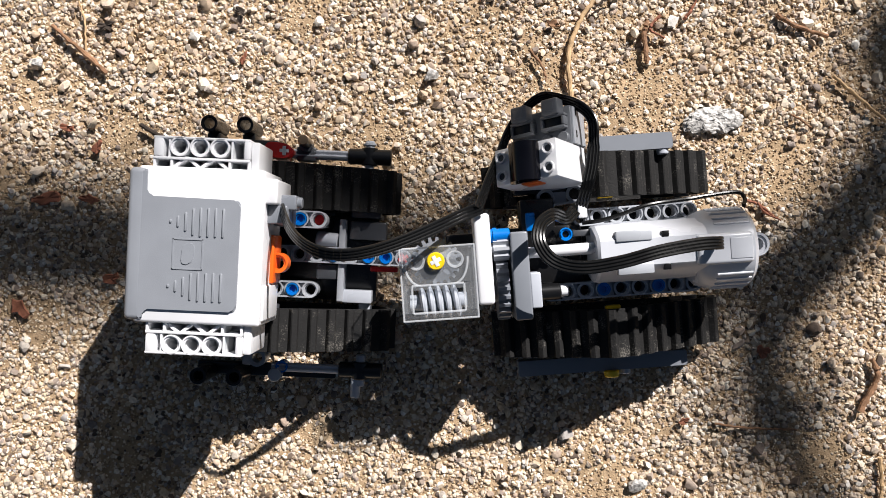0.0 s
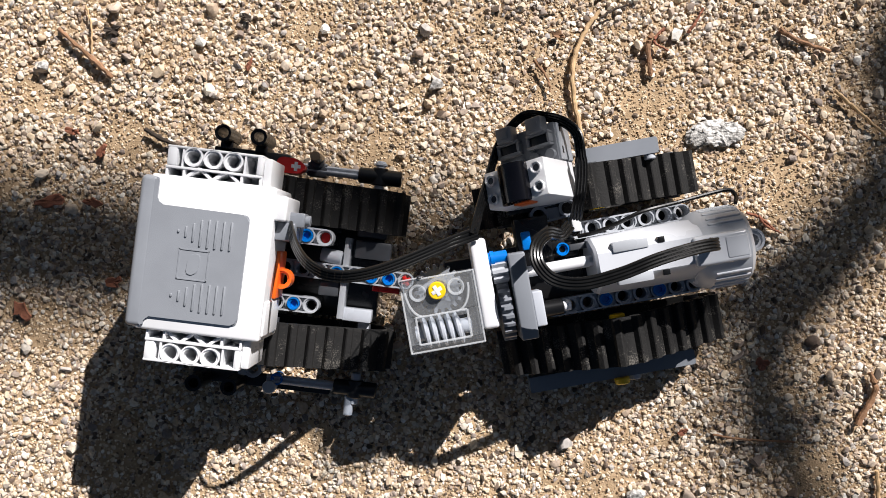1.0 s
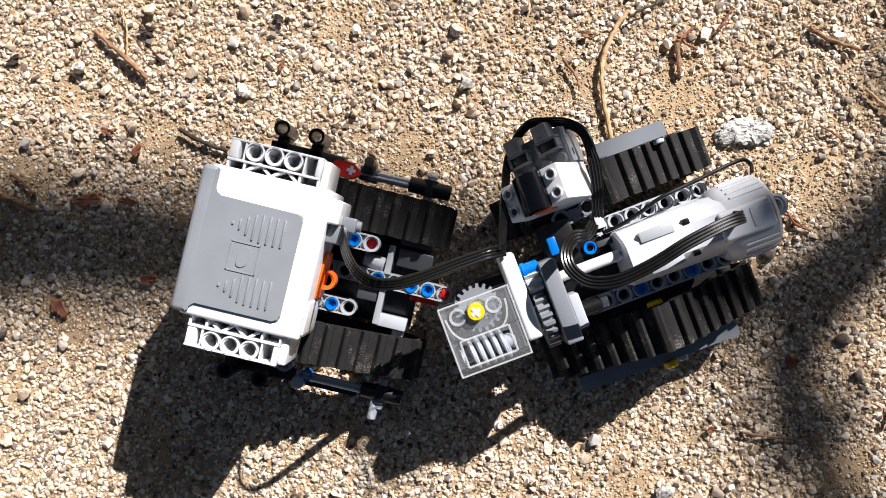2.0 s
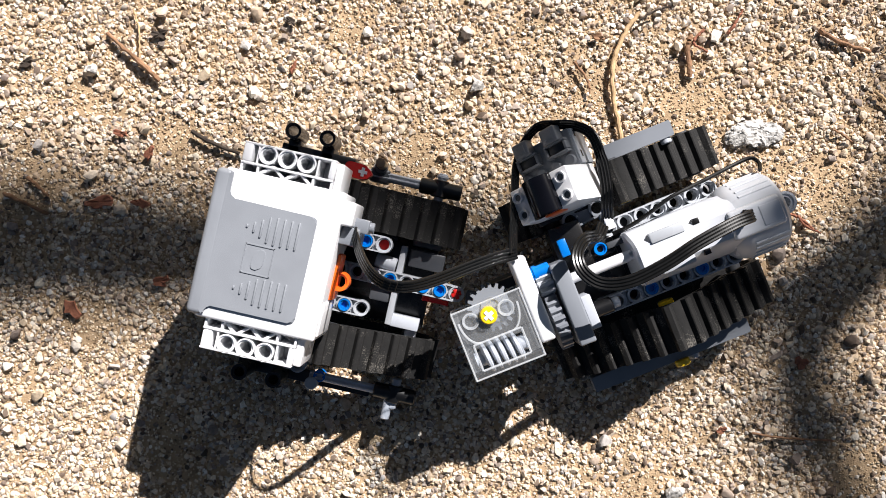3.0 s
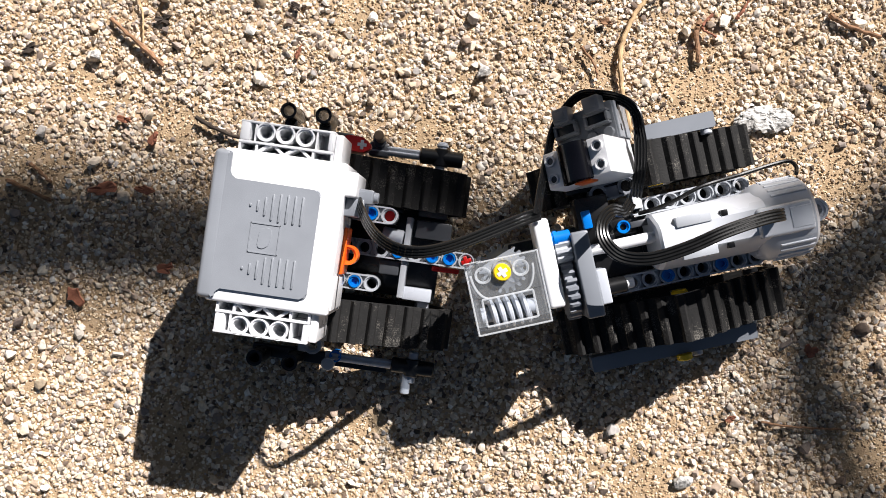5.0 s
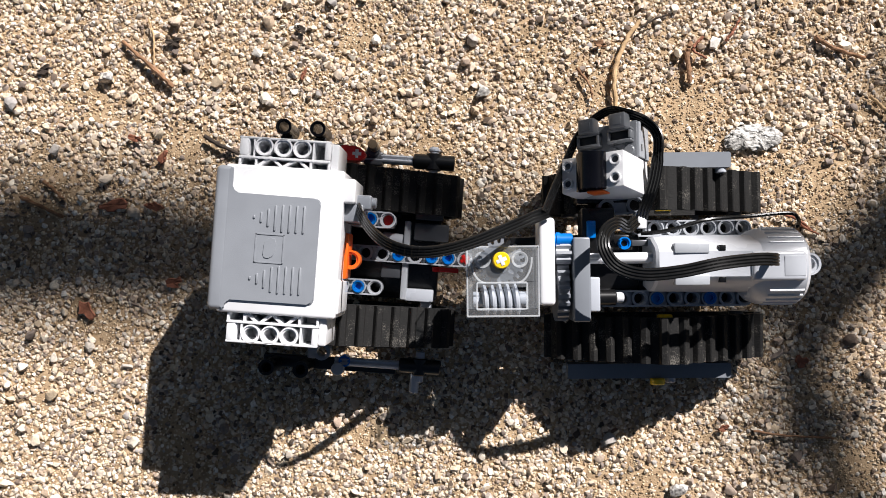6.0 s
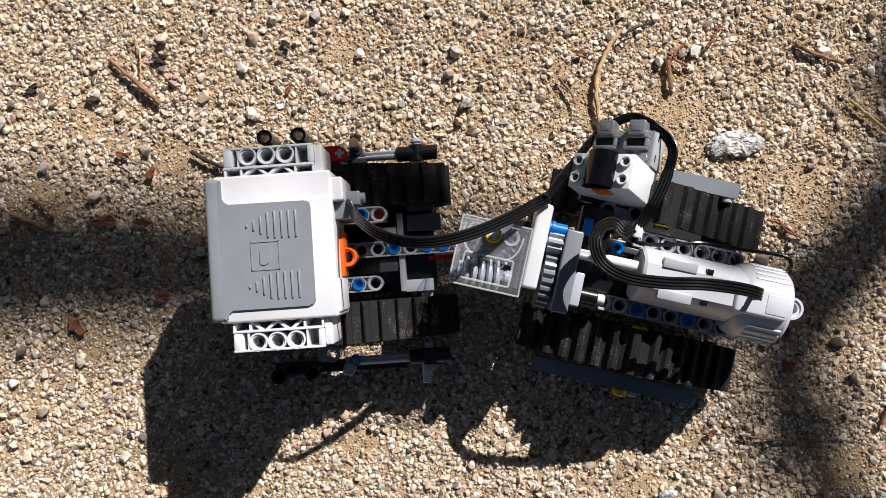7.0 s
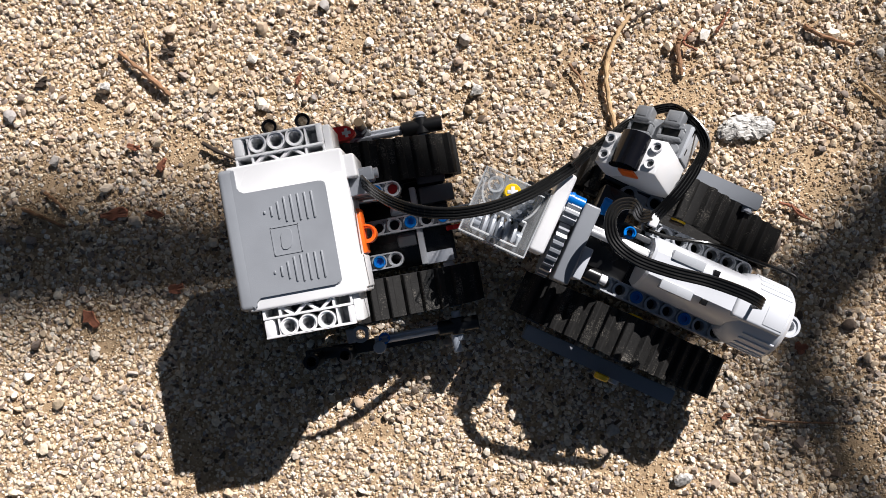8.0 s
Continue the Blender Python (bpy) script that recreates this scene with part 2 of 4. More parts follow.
def sweep(bm, pts, r, seg=8):
    """Round cord along points."""
    P = [Vector(p) for p in pts]
    rings = []
    up = Vector((0, 0, 1))
    for i, p in enumerate(P):
        t = (P[min(i + 1, len(P) - 1)] - P[max(i - 1, 0)]).normalized()
        s = t.cross(up)
        s = s.normalized() if s.length > 1e-3 else Vector((1, 0, 0))
        n = s.cross(t)
        rr = r[i] if isinstance(r, (list, tuple)) else r
        rings.append([bm.verts.new(p + s * rr * math.cos(a * 2 * math.pi / seg) + n * rr * math.sin(a * 2 * math.pi / seg)) for a in range(seg)])
    for a, b in zip(rings, rings[1:]):
        for i in range(seg):
            j = (i + 1) % seg
            bm.faces.new((a[i], a[j], b[j], b[i]))
    bm.faces.new(rings[0][::-1])
    bm.faces.new(rings[-1])


def smooth_path(pts, n):
    """Catmull-Rom through points, n samples per span."""
    P = [Vector(p) for p in pts]
    P = [P[0] * 2 - P[1]] + P + [P[-1] * 2 - P[-2]]
    out = []
    for i in range(1, len(P) - 2):
        a, b, c, d = P[i - 1:i + 3]
        for k in range(n):
            t = k / n
            out.append(0.5 * ((2 * b) + (c - a) * t + (2 * a - 5 * b + 4 * c - d) * t * t + (3 * b - a - 3 * c + d) * t ** 3))
    out.append(P[-2])
    return out


def ribbon(bm, pts, side, gap=1.25, r=0.72, n=4):
    """A flat cable of n cores; side: for each point, the direction across the cable."""
    for k in range(n):
        o = (k - (n - 1) / 2) * gap
        sweep(bm, [Vector(p) + Vector(s).normalized() * o for p, s in zip(pts, side)], r, 7)


# ---- ground ----
def ground_height(x, y):
    return 0.0016 * noise.noise(Vector((x * 14, y * 14, 3.1))) + 0.0007 * noise.noise(Vector((x * 60, y * 60, 7.7)))


def make_ground():
    inner = list(np.linspace(-0.36, 0.36, 181))
    outer = [0.36 + 0.05 * (1.45 ** k - 1) for k in range(1, 24)]
    cs = [-v for v in outer[::-1]] + inner + outer
    n = len(cs)
    vs = []
    for y in cs:
        for x in cs:
            near = abs(x) < 0.4 and abs(y) < 0.4
            vs.append((x, y, ground_height(x, y) - 0.0012 if near else -0.0012))
    fs = [(j * n + i, j * n + i + 1, (j + 1) * n + i + 1, (j + 1) * n + i) for j in range(n - 1) for i in range(n - 1)]
    me = bpy.data.meshes.new("ground")
    me.from_pydata(vs, [], fs)
    me.materials.append(SAND)
    me.polygons.foreach_set("use_smooth", [True] * len(me.polygons))
    return tagged(new("ground", me), "sunlit sandy gravel ground with scattered pebbles", "ground", kind="structure")


def ico(sub):
    bm = bmesh.new()
    bmesh.ops.create_icosphere(bm, subdivisions=sub, radius=1)
    v = np.array([p.co[:] for p in bm.verts])
    f = np.array([[q.index for q in p.verts] for p in bm.faces])
    bm.free()
    return v, f


BARE = ((0.172, 0.034, 0.026), (0.147, 0.047, 0.016), (0.050, 0.092, 0.020), (-0.070, 0.116, 0.018), (-0.158, 0.055, 0.020),
        (-0.062, -0.090, 0.017), (-0.200, -0.036, 0.020), (0.186, -0.106, 0.026), (-0.205, 0.075, 0.015), (0.020, 0.110, 0.016))


def sandy(x, y):
    """Share of bare soil, 0 to 1, in loose patches."""
    k = (noise.noise(Vector((x * 17 + 5, y * 17, 1.7))) - 0.22) * 2.6
    w = 0.35 * noise.noise(Vector((x * 70, y * 70, 4.2)))
    for bx, by, br in BARE:
        k = max(k, 1.5 * (1 + w - math.hypot(x - bx, y - by) / br))
    return max(0.0, min(1.0, k))


def stone_mesh(name, items, sub, rng, material):
    """Angular stones; items: rows of x, y, z, diameter."""
    if sub:
        v, f = ico(sub)
    else:
        v = np.array([(1, 0, 0), (-1, 0, 0), (0, 1, 0), (0, -1, 0), (0, 0, 1), (0, 0, -1)], float)
        f = np.array([(a, b, c) if s > 0 else (b, a, c) for a, b, s in ((0, 2, 1), (2, 1, 1), (1, 3, 1), (3, 0, 1)) for c in (4,)]
                     + [(b, a, 5) for a, b in ((0, 2), (2, 1), (1, 3), (3, 0))])
    m = len(v)
    allv, allf = [], []
    for i, (x, y, z, d) in enumerate(items):
        s = np.array([1.0, rng.uniform(0.62, 1.0), rng.uniform(0.46, 0.84)]) * d / 2
        w = v * (1 + rng.uniform(-0.3, 0.2, (m, 1)) * (0.42 if sub > 1 else 0.9))
        if sub > 1:
            for _ in range(9):
                nn = rng.normal(size=3)
                nn /= np.linalg.norm(nn)
                w = w - np.maximum(0, w @ nn - rng.uniform(0.42, 0.78))[:, None] * nn
        w = w * s
        a, b = rng.uniform(0, 2 * math.pi), rng.uniform(-0.4, 0.4)
        ca, sa, cb, sb = math.cos(a), math.sin(a), math.cos(b), math.sin(b)
        w = w @ np.array([[cb, 0, sb], [0, 1, 0], [-sb, 0, cb]]).T
        w = w @ np.array([[ca, -sa, 0], [sa, ca, 0], [0, 0, 1]]).T
        allv.append(w + np.array([x, y, z + s[2] * rng.uniform(-0.15, 0.6)]))
        allf.append(f + i * m)
    me = bpy.data.meshes.new(name)
    V, F = np.concatenate(allv), np.concatenate(allf)
    me.vertices.add(len(V))
    me.vertices.foreach_set("co", V.ravel())
    me.loops.add(F.size)
    me.loops.foreach_set("vertex_index", F.ravel().astype(np.int32))
    me.polygons.add(len(F))
    me.polygons.foreach_set("loop_start", np.arange(0, F.size, 3, dtype=np.int32))
    me.update(calc_edges=True)
    me.validate()
    if sub > 1:
        me.polygons.foreach_set("use_smooth", [True] * len(me.polygons))
        me.set_sharp_from_angle(angle=radians(24))
    else:
        me.shade_flat()
    me.materials.append(material)
    return me


def scatter(count, x0, x1, y0, y1, dmin, dmax, power, rng, bare):
    out = []
    while len(out) < count:
        x, y = rng.uniform(x0, x1), rng.uniform(y0, y1)
        if rng.random() < bare * sandy(x, y):
            continue
        d = dmin + (dmax - dmin) * rng.random() ** power
        out.append((x, y, ground_height(x, y) - 0.0012, d))
    return out


# ---- the tracked toy vehicle; millimetres, origin on the hinge, x forwards ----
def loop_points(centres, r):
    """Closed belt line round three equal wheels: list of (x, z, normal angle) and the sampler by arc length."""
    segs = []
    n = len(centres)
    for i in range(n):
        a, b = Vector(centres[i]), Vector(centres[(i + 1) % n])
        c = Vector(centres[(i + 2) % n])
        d = (b - a).normalized()
        nrm = Vector((d.y, -d.x))
        d2 = (c - b).normalized()
        n2 = Vector((d2.y, -d2.x))
        a0, a1 = math.atan2(nrm.y, nrm.x), math.atan2(n2.y, n2.x)
        while a1 < a0:
            a1 += 2 * math.pi
        segs.append(("line", a + nrm * r, d, (b - a).length, a0))
        segs.append(("arc", b, r, (a1 - a0) * r, a0))
    total = sum(s[3] for s in segs)

    def at(s):
        s %= total
        for kind, p, q, L, a0 in segs:
            if s <= L:
                if kind == "line":
                    w = p + q * s
                    return w.x, w.y, a0
                a = a0 + s / q
                return p.x + q * math.cos(a), p.y + q * math.sin(a), a
            s -= L
        return at(0)
    return at, total


def make_track(vehicle, centres, r, y0, y1, label):
    at, total = loop_points(centres, r)
    n = round(total / 8.35)
    pitch = total / n
    bm = bmesh.new()
    k = n * 4
    rings = []
    for i in range(k):
        x, z, a = at(total * i / k)
        c, s = math.cos(a), math.sin(a)
        rings.append([bm.verts.new(v) for v in ((x, y0, z), (x + 1.6 * c, y0, z + 1.6 * s), (x + 1.6 * c, y1, z + 1.6 * s), (x, y1, z))])
    for i in range(k):
        p, q = rings[i], rings[(i + 1) % k]
        for j in range(4):
            bm.faces.new((p[j], p[(j + 1) % 4], q[(j + 1) % 4], q[j]))
    track = part("track", bm, RUBBER, vehicle, label)
    # one lug, shared by all places along the belt
    bm = bmesh.new()
    h, w0, w1 = 2.7, 2.4, 1.6
    yc = (y1 - y0) / 2
    prof = [(-w0, -0.3), (w0, -0.3), (w1, h - 0.4), (w1 - 0.5, h), (-w1 + 0.5, h), (-w1, h - 0.4)]
    lo = [bm.verts.new((x, -yc + 0.2, z)) for x, z in prof]
    hi = [bm.verts.new((x, yc - 0.2, z)) for x, z in prof]
    bm.faces.new(lo[::-1])
    bm.faces.new(hi)
    for i in range(6):
        j = (i + 1) % 6
        bm.faces.new((lo[i], lo[j], hi[j], hi[i]))
    first = part("lug", bm, RUBBER, track, smooth=False)
    for i in range(n):
        x, z, a = at(pitch * (i + 0.35))
        ob = first if i == 0 else new("lug", first.data)
        ob.parent = track
        ob.matrix_basis = Matrix.Translation(Vector((x + 1.6 * math.cos(a), (y0 + y1) / 2, z + 1.6 * math.sin(a))) * 0.001) @ Matrix.Rotation(math.pi / 2 - a, 4, "Y")
    for c in centres:
        bm = bmesh.new()
        for s in (-1, 1):
            ym = (y0 + y1) / 2 + s * 5
            tube(bm, (c[0], ym - 2.5, c[1]), (c[0], ym + 2.5, c[1]), r - 0.3, r - 3.2, 24)
            for q in range(6):
                a = q * math.pi / 3
                box(bm, -1.2, 1.2, -2, 2, 0.5, r - 2, 0, m=Matrix.Translation((c[0], ym, c[1])) @ Matrix.Rotation(a, 4, "Y"))
        cyl(bm, (c[0], y0 - 1, c[1]), (c[0], y1 + 1, c[1]), 3.6, 14)
        part("wheel", bm, DARK, track)
    return track


def make_battery_box(v):
    bm = bmesh.new()
    box(bm, -118, -68.2, -28.6, 33.2, 47, 78.3, 1.2, 3)
    body = part("battery_box", bm, WHITE, v, "white plastic battery box with grey lid")
    bm = bmesh.new()
    box(bm, -70, -63.6, 20, 30.2, 50, 76.6, 1.0, 3)
    part("end_cap", bm, WHITE, body)
    bm = bmesh.new()
    box(bm, -70, -67.4, -26.8, -12.5, 50, 76.0, 0.8, 3)
    part("end_cap", bm, WHITE, body)
    bm = bmesh.new()
    out = rounded([(-116, 31.6), (-114.3, 31.6), (-114.3, 21.2), (-77.2, 20.8), (-77.4, -23.2), (-114.0, -23.2), (-114.3, -27.2), (-116, -27.2)], 2.6, 6)
    prism(bm, out, 77.6, 79.3, 0.5)
    box(bm, -121.8, -114.2, -27.8, 32.4, 49, 79.3, 2.2, 5)
    lid = part("lid", bm, LID, body, "mid-grey lid with raised grip ribs")
    for yc in (11.6, -13.8):
        for i in range(8):
            half = (0.7, 2.2, 3.7, 5.3, 5.7, 5.7, 5.7, 5.7)[i]
            bm = bmesh.new()
            x = -104.3 + 2.95 * i
            box(bm, x - 0.45, x + 0.45, yc - half, yc + half, 79.0, 79.9, 0.35, 2)
            part("grip_rib", bm, LID, lid)
    bm = bmesh.new()
    x0, x1, y0, y1 = -103.2, -91.2, -7.2, 4.9
    for q in ((x0, x1, y0, y0 + 0.4), (x0, x1, y1 - 0.4, y1), (x0, x0 + 0.4, y0, y1), (x1 - 0.4, x1, y0, y1)):
        box(bm, *q, 79.1, 79.6, 0)
    prism(bm, rounded([(-99.8, -5.6), (-95, -4.6), (-94.4, 3.6), (-99.2, 2.8)], 2.2), 79.1, 79.65, 0.2)
    part("emblem", bm, LID, lid, "plain raised square emblem")
    for s, ye, yo in ((1, 33.0, 45.2), (-1, -28.4, -41.0)):
        bm = bmesh.new()
        yr = 41.3 if s > 0 else -37.1
        x0 = -103.0
        for i in range(3):
            tube(bm, (x0 + 8 * i, yr, 62), (x0 + 8 * i, yr, 77), 3.9, 2.6, 24)
        xa, xb = -113.4, -75.0
        yi = yr - s * 4.2
        lo, hi = sorted((yo, yo - s * 1.0))
        box(bm, xa, xb, lo, hi, 62, 77, 0.4)
        lo, hi = sorted((yi, yi - s * 1.0))
        box(bm, xa, xb, lo, hi, 64, 77, 0.2)
        lo, hi = sorted((yo, yi))
        box(bm, xa, -109.2, lo, hi, 62, 77, 1.0)
        box(bm, -107.4, -106.6, lo, hi, 62, 76.6, 0)
        box(bm, -82.6, -81.8, lo, hi, 62, 76.6, 0)
        box(bm, -77.6, xb, lo, hi, 62, 77, 0.8)
        lo, hi = sorted((yi, ye))
        box(bm, xa, xa + 1, lo, hi, 62, 76.6, 0.2)
        box(bm, -106.6, -105.6, lo, hi, 62, 76.6, 0.2)
        box(bm, -83.6, -82.6, lo, hi, 62, 76.6, 0.2)
        box(bm, xb - 1, xb, lo, hi, 62, 76.6, 0.2)
        box(bm, xa, xb, min(yo, ye), max(yo, ye), 60.5, 62, 0.2)
        # zig-zag web
        zz = [-105.5, -100.2, -94.9, -89.4, -83.8]
        for i in range(4):
            ya, yb = (ye, yi) if i % 2 == 0 else (yi, ye)
            a, b = Vector((zz[i], ya, 74.5)), Vector((zz[i + 1], yb, 74.5))
            d = b - a
            box(bm, 0, d.length, -0.6, 0.6, -9, 1.6, 0.2, m=Matrix.Translation(a) @ Matrix.Rotation(math.atan2(d.y, d.x), 4, "Z"))
        part("pin_bracket", bm, WHITE, body, "white bracket with three pin holes")
        bm = bmesh.new()
        lo, hi = sorted((ye - s * 1, yo - s * 0.8))
        box(bm, -75, -71.6, lo, hi, 52, 75.4, 0.8)
        part("bracket_end", bm, WHITE, body)
    bm = bmesh.new()
    box(bm, -69.5, -60.5, 12.5, 20, 60, 72, 0.7)
    box(bm, -64.0, -57.5, 18.5, 24.5, 60, 69, 0.7)
    cyl(bm, (-58, 21.6, 65), (-55.6, 21.6, 65), 2.3, 12, bev=0.3)
    part("plug", bm, MID, body, "grey electric plug")
    bm = bmesh.new()
    box(bm, -68, -60.5, 12, 23, 52, 62, 0.6)
    part("socket", bm, DARK, body)
    return body


def make_rear_chassis(v):
    bm = bmesh.new()
    beam(bm, -79.4, 0.3, 27.3, 9)
    part("beam", bm, LIGHT, v, "light grey studless beam")
    bm = bmesh.new()
    beam(bm, -73.6, -16.1, 27.3, 3)
    part("beam", bm, LIGHT, v)
    bm = bmesh.new()
    beam(bm, -68, 15.7, 46, 3)
    part("beam", bm, LIGHT, v)
    for x, y in ((-47.4, 0.3), (-31.4, 0.3), (-23.4, 0.3), (-65.6, -16.1)):
        bm = bmesh.new()
        pin(bm, (x, y, 27.6), 0.4)
        part("pin", bm, BLUE, v, "blue friction pin")
    bm = bmesh.new()
    pin(bm, (-60, 15.7, 46.3), 0.4)
    part("pin", bm, BLUE, v)
    bm = bmesh.new()
    box(bm, -71, -49.5, 12.6, 18.8, 15, 38, 0.6)
    part("beam_support", bm, BLACK, v)
    bm = bmesh.new()
    cyl(bm, (-52, 15.7, 37), (-52, 15.7, 41.5), 2.4, 12)
    part("axle_end", bm, RED, v)
    bm = bmesh.new()
    for a in (0, 1):
        box(bm, -2.4, 2.4, -0.9, 0.9, 17, 27.6 + 0.15 * a, 0.2, m=Matrix.Translation((-15.4, 0.3, 0)) @ Matrix.Rotation(a * math.pi / 2 + 0.5, 4, "Z"))
    part("axle", bm, RED, v, "red cross axle end")
    # cross members and blocks under the beams
    bm = bmesh.new()
    box(bm, -45.5, -42.5, -21, 17, 14, 25.5, 0.5)
    part("cross_beam", bm, LIGHT, v)
    bm = bmesh.new()
    box(bm, -80, -28, -21, 21, 8, 15, 1.0)
    part("chassis_plate", bm, BLACK, v)
    bm = bmesh.new()
    box(bm, -41, -24, 8, 16.5, 14, 22, 0.8)
    part("connector", bm, DARK, v)
    bm = bmesh.new()
    box(bm, -41, -27, 18, 27, 12, 20, 0.8)
    part("connector", bm, DARK, v)
    bm = bmesh.new()
    box(bm, -43.5, -29.5, -21.5, -15.5, 15, 24, 0.6)
    part("connector", bm, PALE, v)
    bm = bmesh.new()
    box(bm, -35.5, -30.5, -27, -21.6, 10, 21, 0.5)
    part("connector", bm, PALE, v)
    bm = bmesh.new()
    box(bm, -55.5, -46, -11, -4.2, 16, 24.5, 0.8)
    part("connector", bm, DARK, v)
    bm = bmesh.new()
    cyl(bm, (-56, 8, 24), (-46, 7, 24), 3.4, 14, bev=0.5)
    part("bush", bm, PALE, v)
    bm = bmesh.new()
    box(bm, -60, -48, 18.5, 21, 14, 22, 0.5)
    part("connector", bm, BLACK, v)
    bm = bmesh.new()
    box(bm, -31, -18, -6.6, -4.2, 14, 20, 0.5)
    part("connector", bm, RED, v)
    # orange hook at the box
    hx, hy = -65.7, -3.5
    bm = bmesh.new()
    tube(bm, (hx, hy, 54), (hx, hy, 61), 4.2, 2.5, 24)
    box(bm, hx - 7, hx - 3, hy - 3.6, hy + 3.6, 54.5, 60.5, 0.8)
    box(bm, -69.5, -66.6, -12, 8, 50, 64, 0.8)
    part("hook", bm, ORANGE, v, "orange plastic hook beside the battery box")
    rx, ry = -81.8, -49.2
    bm = bmesh.new()
    tube(bm, (rx, ry, 14), (rx, ry, 22), 4.2, 2.4, 20)
    box(bm, rx - 7, rx - 2.5, ry - 3.6, ry + 3.6, 14.5, 21.5, 0.8)
    part("connector", bm, LIGHT, v)
    # supports under the battery box
    for y in (-12, 12):
        bm = bmesh.new()
        box(bm, -110, -72, y - 3.8, y + 3.8, 15, 47.2, 0.6)
        part("support", bm, BLACK, v)
    # side rods
    for s, y, z in ((1, 47.5, 15), (-1, -54.0, 15)):
        bm = bmesh.new()
        for a in (0, 1):
            box(bm, -76, -38, -2.3, 2.3, -0.85, 0.85, 0.2, m=Matrix.Translation((0, y, z)) @ Matrix.Rotation(a * math.pi / 2 + 0.6, 4, "X"))
        part("axle", bm, PALE, v, "pale grey cross axle")
        bm = bmesh.new()
        cyl(bm, (-44, y, z), (-23.5, y, z), 3.8, 16, bev=0.5)
        cyl(bm, (-34, y - 4.2, z), (-34, y + 4.2, z), 3.9, 16, bev=0.4)
        part("axle_connector", bm, BLACK, v, "black axle connector")
        bm = bmesh.new()
        cyl(bm, (-34, y - 7.5, z), (-34, y + 7.5, z), 2.3, 14, bev=0.4)
        if s > 0:
            cyl(bm, (-34, y + 5.2, z), (-34, y + 6.6, z), 3.0, 14, bev=0.3)
        else:
            cyl(bm, (-36, y - 13.0, z), (-36, y - 2, z), 2.3, 14, bev=0.4)
        part("pin", bm, PALE, v, "pale grey pin")
        bm = bmesh.new()
        box(bm, -112, -76 if s > 0 else -46, y + s * 2 - 3, y + s * 2 + 3, 8, 22 if s > 0 else 13, 0.8)
        for x in (-106.4, -90.0):
            yt = 58.0 if s > 0 else -57.5
            tube(bm, (x, yt, 10), (x, yt, 30), 3.8, 2.4)
            box(bm, x - 3, x + 3, min(y, yt - s * 3), max(y, yt - s * 3), 8, 22, 0.6)
        part("side_frame", bm, BLACK, v, "black side frame with upright tubes")
        bm = bmesh.new()
        cyl(bm, (-64 if s > 0 else -74, y + s * 3.5, z - 2), (-64 if s > 0 else -74, y + s * 3.5, z + 4), 3.2, 14, bev=0.4)
        if s > 0:
            box(bm, -69, -59, y - 3.5, y + 3.5, z - 6, z + 2, 1.4)
        part("joint", bm, DARK if s > 0 else LIGHT, v)
        if s > 0:
            bm = bmesh.new()
            prism(bm, rounded([(-77, 42), (-67, 42), (-63.6, 45), (-67.5, 48.6), (-77, 49)], 3), 40, 45, 0.4)
            box(bm, -76, -70, 43, 47, 20, 40.2, 0.4)
            part("red_plate", bm, RED, v, "small red plate")
            bm = bmesh.new()
            for a in (0, 1):
                box(bm, -2.0, 2.0, -0.7, 0.7, 42, 45.6 + 0.1 * a, 0.1, m=Matrix.Translation((-68.4, 45.2, 0)) @ Matrix.Rotation(a * math.pi / 2, 4, "Z"))
            part("axle", bm, PALE, v)
            bm = bmesh.new()
            cyl(bm, (-63.5, 52.5, 12), (-63.5, 52.5, 29), 2.4, 14, bev=0.3)
            part("tan_pin", bm, TAN, v)
        else:
            bm = bmesh.new()
            pin(bm, (-71, y + 0.5, z + 2), 0.4)
            part("pin", bm, BLUE, v)


def gear(bm, m, r, n, w, bore=2.5):
    """Spur gear about local z, centred."""
    prof = []
    for i in range(n):
        a = i * 2 * math.pi / n
        p = math.pi / n
        for da, rr in ((-0.62 * p, r - 1.9), (-0.34 * p, r), (0.34 * p, r), (0.62 * p, r - 1.9)):
            prof.append((rr * math.cos(a + da), rr * math.sin(a + da)))
    k = len(bm.verts)
    prism(bm, prof, -w / 2, w / 2)
    tube(bm, (0, 0, -w / 2 - 0.8), (0, 0, w / 2 + 0.8), r * 0.45, bore)
    bm.verts.ensure_lookup_table()
    bmesh.ops.transform(bm, matrix=m, verts=bm.verts[k:])


RX = Matrix.Rotation(math.pi / 2, 4, "Y")


